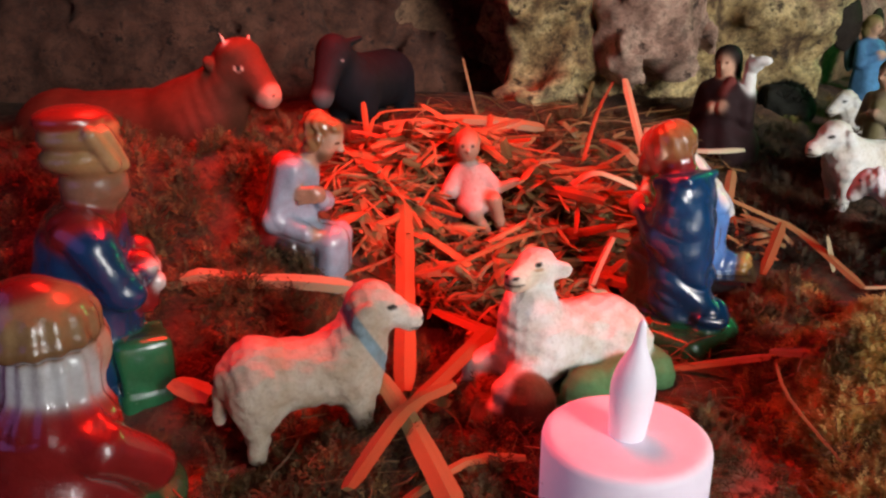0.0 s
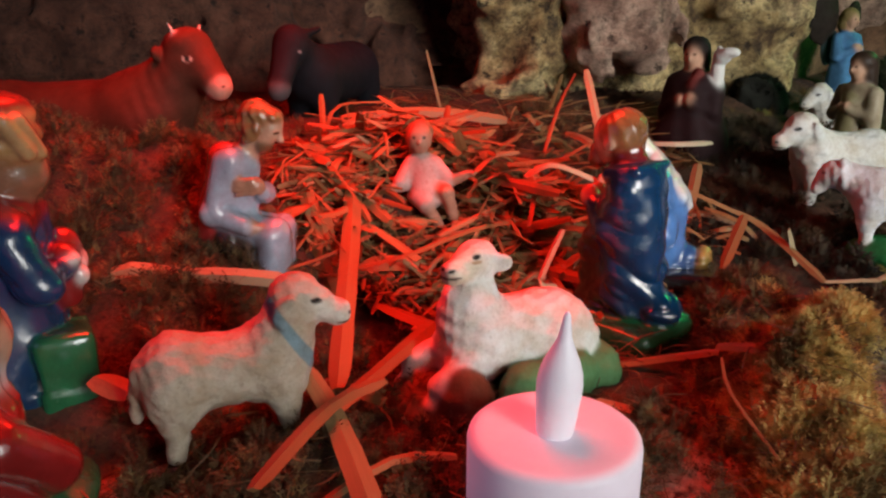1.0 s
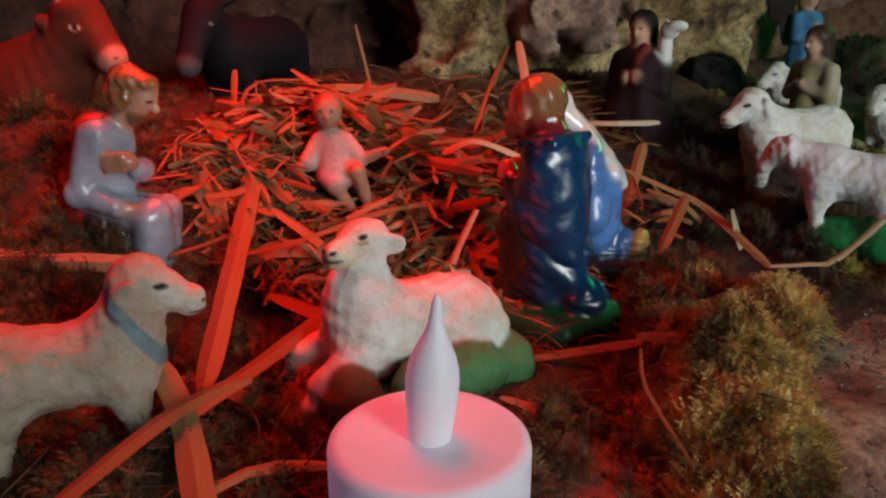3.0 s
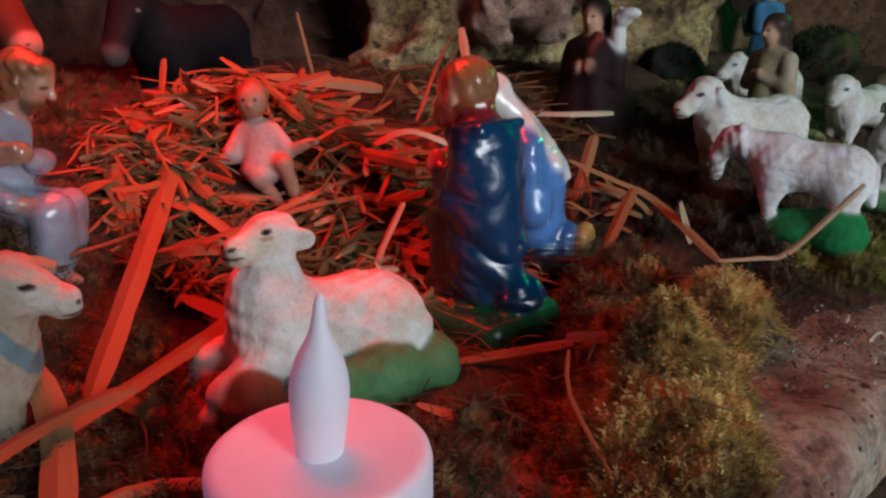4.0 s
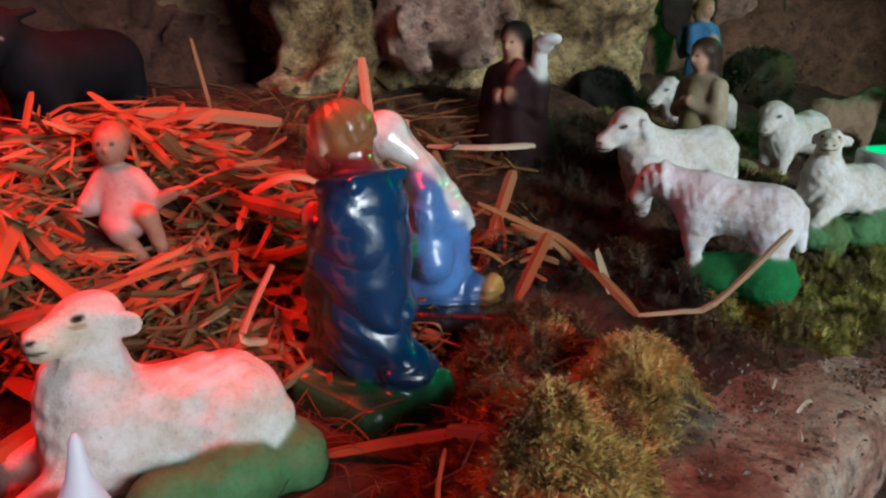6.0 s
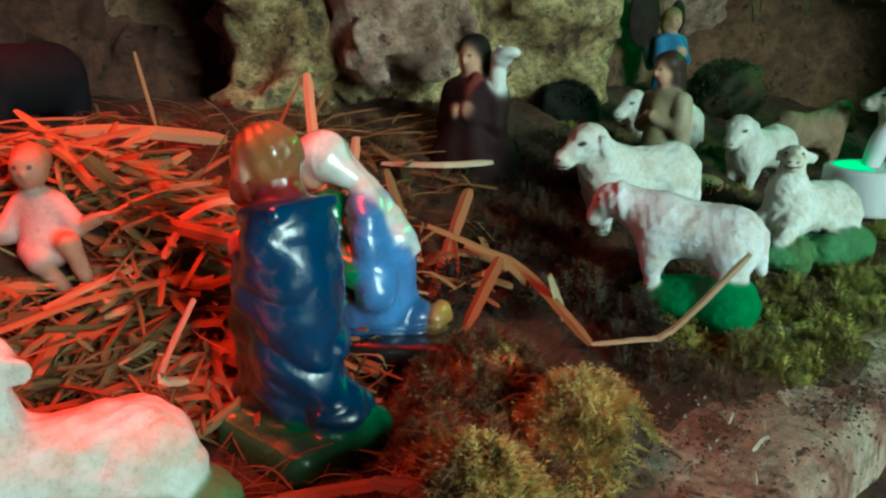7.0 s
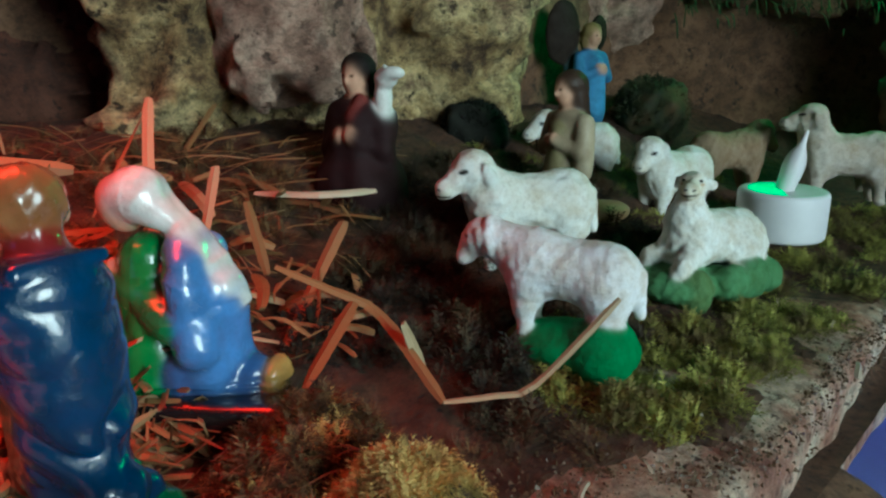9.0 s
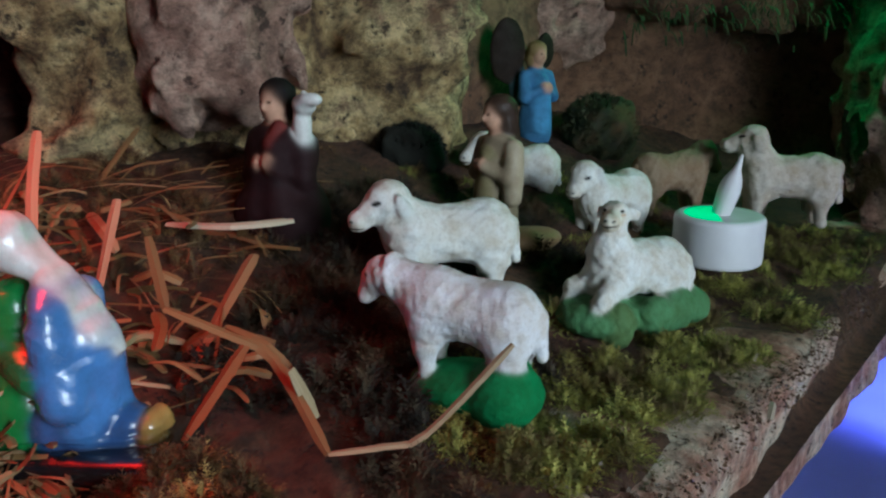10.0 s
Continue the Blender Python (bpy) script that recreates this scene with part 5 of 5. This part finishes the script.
wisps = []
for i in range(90):
    cx, cy = g.uniform(-0.02, 0.13), g.uniform(0.365, 0.43)
    az, rise, ln = g.uniform(0, 6.283), abs(g.gauss(0.10, 0.14)), g.uniform(0.015, 0.045)
    a = Vector((cx, cy, ground_z(cx, cy) + 0.001))
    d = Vector((math.cos(az) * math.cos(rise), 0.5 * math.sin(az) * math.cos(rise), math.sin(rise)))
    wisps.append(ribbon([a, a + d * ln * 0.5 + Vector((0, 0, 0.002)), a + d * ln], g.uniform(0.0006, 0.0014), 0.3, 0.3, i))
tagged(new("dry_grass", straw_mesh("dry_grass", wisps)), "thin dry grass lying on the moss by the wall", "grass", kind="stuff")
LEAF = simple("pale_dry_leaf", (0.46, 0.36, 0.26), 0.6, 0, 200, 0.25)
for i, (x, y, w, az) in enumerate([(0.181, 0.222, 0.004, 0.6), (0.173, 0.210, 0.003, 1.2), (0.169, 0.198, 0.003, 2.2), (0.180, 0.234, 0.003, 0.9), (0.197, 0.241, 0.003, 1.7), (0.278, 0.278, 0.005, 0.9), (0.295, 0.313, 0.003, 0.7)]):
    z = max(ground_z(x, y), -0.003) + 0.0012
    d = Vector((math.cos(az), math.sin(az), 0)) * w
    me = straw_mesh("dry_leaf", [ribbon([(x - d.x, y - d.y, z), (x, y, z + w * 0.35), (x + d.x, y + d.y, z + w * 0.1)], w * 0.4, 0.5, 0.6, i)])
    me.materials[0] = LEAF
    tagged(new("dry_leaf", me), "small pale curled dry leaf fragment", "leaf", "dry leaf fragments")

r = np.random.RandomState(91)
n = 3000
x = r.uniform(0.08, 0.40, n)
u = bare(x) + r.normal(size=n) * np.where(x < 0.2, 0.013, 0.006)
y = edge_y(x) + np.maximum(u, 0.004)
size = 0.0003 + 0.0005 * r.uniform(size=n) ** 2
lie = np.maximum(height(x, y) - 0.02 * (1 - smooth(0.0, 0.012, y - edge_y(x) - bare(x))), -0.0045)
corner = np.array([(1, 0, -0.3), (-0.6, 0.9, -0.3), (-0.6, -0.9, -0.3), (0.1, 0.1, 0.9)])
turn = r.uniform(0, 6.283, n)
c, q = np.cos(turn)[:, None], np.sin(turn)[:, None]
k = corner[None] * (0.6 + 0.8 * r.uniform(size=(n, 4, 1))) * size[:, None, None]
v = np.stack([k[..., 0] * c - k[..., 1] * q + x[:, None], k[..., 0] * q + k[..., 1] * c + y[:, None], k[..., 2] + lie[:, None] + 0.0006], -1).reshape(-1, 3)
f = (np.array([(0, 1, 3), (1, 2, 3), (2, 0, 3), (0, 2, 1)])[None] + 4 * np.arange(n)[:, None, None]).reshape(-1, 3)
CRUMB = straw_material("soil_crumb", ((0.04, 0.02, 0.012), (0.08, 0.04, 0.024), (0.11, 0.06, 0.035), (0.16, 0.09, 0.055)))
tagged(new("soil_crumbs", array_mesh("soil_crumbs", v, f, CRUMB, False)), "dark soil crumbs and bark bits spilled over the ledge", "soil", kind="stuff")

fringe = []
for i in range(260):
    x = g.uniform(0.345, 0.55)
    a = Vector((x, 0.552 + g.gauss(0, 0.006), 0.108 + g.gauss(0, 0.006) + 0.05 * (x - 0.345)))
    d = Vector((g.gauss(0, 0.5), -0.6 + g.gauss(0, 0.3), g.gauss(0.15, 0.5))).normalized() * g.uniform(0.005, 0.014)
    fringe.append(ribbon([a, a + d * 0.6 + Vector((0, 0, 0.001)), a + d - Vector((0, 0, 0.004))], g.uniform(0.0005, 0.0012), 0.3, 0.3, i))
me = straw_mesh("grass_fringe", fringe)
# Base colour kept dark so window light hardly shows beside the green LED.
me.materials[0] = moss_material("dark_green_grass", (0.02, 0.04, 0.01), (0.04, 0.07, 0.02), (0.07, 0.11, 0.03))
tagged(new("grass_fringe", me), "green lit grass and moss hanging from a stone shelf", "grass", kind="stuff")
# Round spots kept clear of other moss and filled with near-black shoots.
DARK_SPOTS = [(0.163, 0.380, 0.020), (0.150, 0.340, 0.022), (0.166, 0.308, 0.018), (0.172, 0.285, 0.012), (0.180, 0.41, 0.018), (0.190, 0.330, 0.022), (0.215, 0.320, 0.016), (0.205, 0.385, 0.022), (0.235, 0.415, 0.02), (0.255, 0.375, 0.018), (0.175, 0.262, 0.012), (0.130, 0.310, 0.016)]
PEAT = straw_material("peat_fibre", ((0.05, 0.022, 0.01), (0.12, 0.055, 0.025), (0.20, 0.10, 0.045), (0.30, 0.18, 0.09)))
fibres = []
for i in range(1100):
    x = g.uniform(-0.09, 0.125)
    y = edge_y(x) + g.uniform(0.02 + (0.02 if x > 0.12 else 0), 0.15)
    az, ln = g.uniform(0, 6.283), g.uniform(0.005, 0.018)
    a = Vector((x, y, ground_z(x, y) + g.uniform(0.0, 0.003)))
    d = Vector((math.cos(az), math.sin(az), g.gauss(0.1, 0.25))) * ln
    b = a + d * 0.5 + Vector((g.gauss(0, 0.0015), g.gauss(0, 0.0015), g.uniform(0, 0.003)))
    fibres.append(ribbon([a, b, a + d], g.uniform(0.00025, 0.0005), g.uniform(-1, 1), 0.3, i))
tagged(new("peat_fibre", straw_mesh("peat_fibre", fibres, PEAT)), "fine brown peat fibres over the soil", "soil", kind="stuff")
FIGURE_SPOTS = DARK_SPOTS + [(0.079, 0.2380, 0.025), (0.10, 0.283, 0.02), (0.041, 0.15, 0.021), (0.326, 0.396, 0.019), (0.038, 0.208, 0.026)]
moss("yellow_moss", "clumps of feathery yellow brown moss", MOSS, 150000, [(0.112, 0.196, 0.020, 0.020, 7), (0.108, 0.174, 0.018, 0.018, 7), (0.143, 0.227, 0.016, 0.016, 7), (0.122, 0.252, 0.016, 0.014, 0.8), (0.101, 0.152, 0.017, 0.017, 6)], 401, 0.0031, FIGURE_SPOTS, -1.2)
moss("green_moss", "lush green moss carpet along the ledge", LUSH, 130000, [(0.235, 0.280, 0.055, 0.040, 3.4), (0.30, 0.340, 0.055, 0.040, 3.4), (0.38, 0.41, 0.06, 0.05, 2.4), (0.20, 0.255, 0.03, 0.03, 2), (0.30, 0.42, 0.09, 0.06, 0.8)], 406, 0.0037, FIGURE_SPOTS, 0.05)
moss("brown_moss", "dry brown moss covering the ground", DRYMOSS, 100000, [(0.075, 0.165, 0.035, 0.03, 2.6), (-0.08, 0.25, 0.07, 0.08, 2), (-0.03, 0.19, 0.07, 0.05, 2), (0.085, 0.19, 0.05, 0.06, 2.4), (0.15, 0.43, 0.12, 0.05, 1), (0.30, 0.44, 0.12, 0.06, 0.8), (-0.11, 0.35, 0.09, 0.07, 1.2), (0.03, 0.40, 0.09, 0.05, 1.2), (0.145, 0.225, 0.04, 0.04, 2.2), (0.02, 0.14, 0.06, 0.035, 2.2), (0.17, 0.235, 0.03, 0.03, 1.5)], 411, 0.0034, FIGURE_SPOTS)


moss("rusty_moss", "tufts of rusty brown moss round the seated figurine", DRYMOSS, 90000, [(-0.09, 0.245, 0.06, 0.055, 2), (-0.02, 0.165, 0.05, 0.03, 1.6), (-0.10, 0.31, 0.06, 0.05, 1.4), (0.055, 0.165, 0.03, 0.025, 1.5), (-0.03, 0.215, 0.03, 0.025, 1.4), (0.09, 0.385, 0.06, 0.03, 1.2), (0.108, 0.228, 0.026, 0.022, 2.4), (0.124, 0.252, 0.022, 0.018, 2.4)], 431, 0.0040, FIGURE_SPOTS + [(-0.0925, 0.193, 0.022)], -0.45)
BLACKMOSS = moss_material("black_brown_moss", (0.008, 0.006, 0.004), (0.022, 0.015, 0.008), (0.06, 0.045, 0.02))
moss("dark_moss", "nearly black moss between the figurines", BLACKMOSS, 34000, [(x, y, r * 1.15, r * 1.15, 1) for x, y, r in DARK_SPOTS], 421, 0.0046, (), -1.2)


def bush(name, label, where, radius, material, seed, n=2600):
    """A round moss cushion: a dark core with shoots all over it."""
    r = np.random.RandomState(seed)
    w = waves(seed, radius * 0.5)
    me = skin_mesh(name, [(ell((0, 0, 0), (radius, radius, radius * 0.9)), (0, 0, 0), 0.0)], radius / 14, material, lambda p: radius * 0.12 * w(p))
    core = new(name, me)
    core.matrix_world = pose(*where)
    d = r.normal(size=(n, 3))
    d /= np.linalg.norm(d, axis=1)[:, None]
    o = d * radius * 0.95 * np.array((1, 1, 0.9))
    t = np.cross(d, r.normal(size=(n, 3)))
    t /= np.linalg.norm(t, axis=1)[:, None]
    ln = radius * r.uniform(0.07, 0.18, (n, 1))
    v = np.stack([o - t * ln * 0.2, o + t * ln * 0.2, o + d * ln + t * ln * r.normal(size=(n, 1)) * 0.6], 1).reshape(-1, 3)
    sh = new("foliage", array_mesh("foliage", v, np.arange(3 * n).reshape(-1, 3), material, False))
    sh.parent = core
    return tagged(core, label, "moss")


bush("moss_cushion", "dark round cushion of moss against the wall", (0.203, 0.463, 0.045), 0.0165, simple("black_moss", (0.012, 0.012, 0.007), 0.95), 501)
bush("moss_cushion", "dark green round cushion of moss", (0.325, 0.535, 0.046), 0.022, moss_material("dark_moss", (0.015, 0.018, 0.006), (0.03, 0.035, 0.01), (0.06, 0.06, 0.02)), 511)
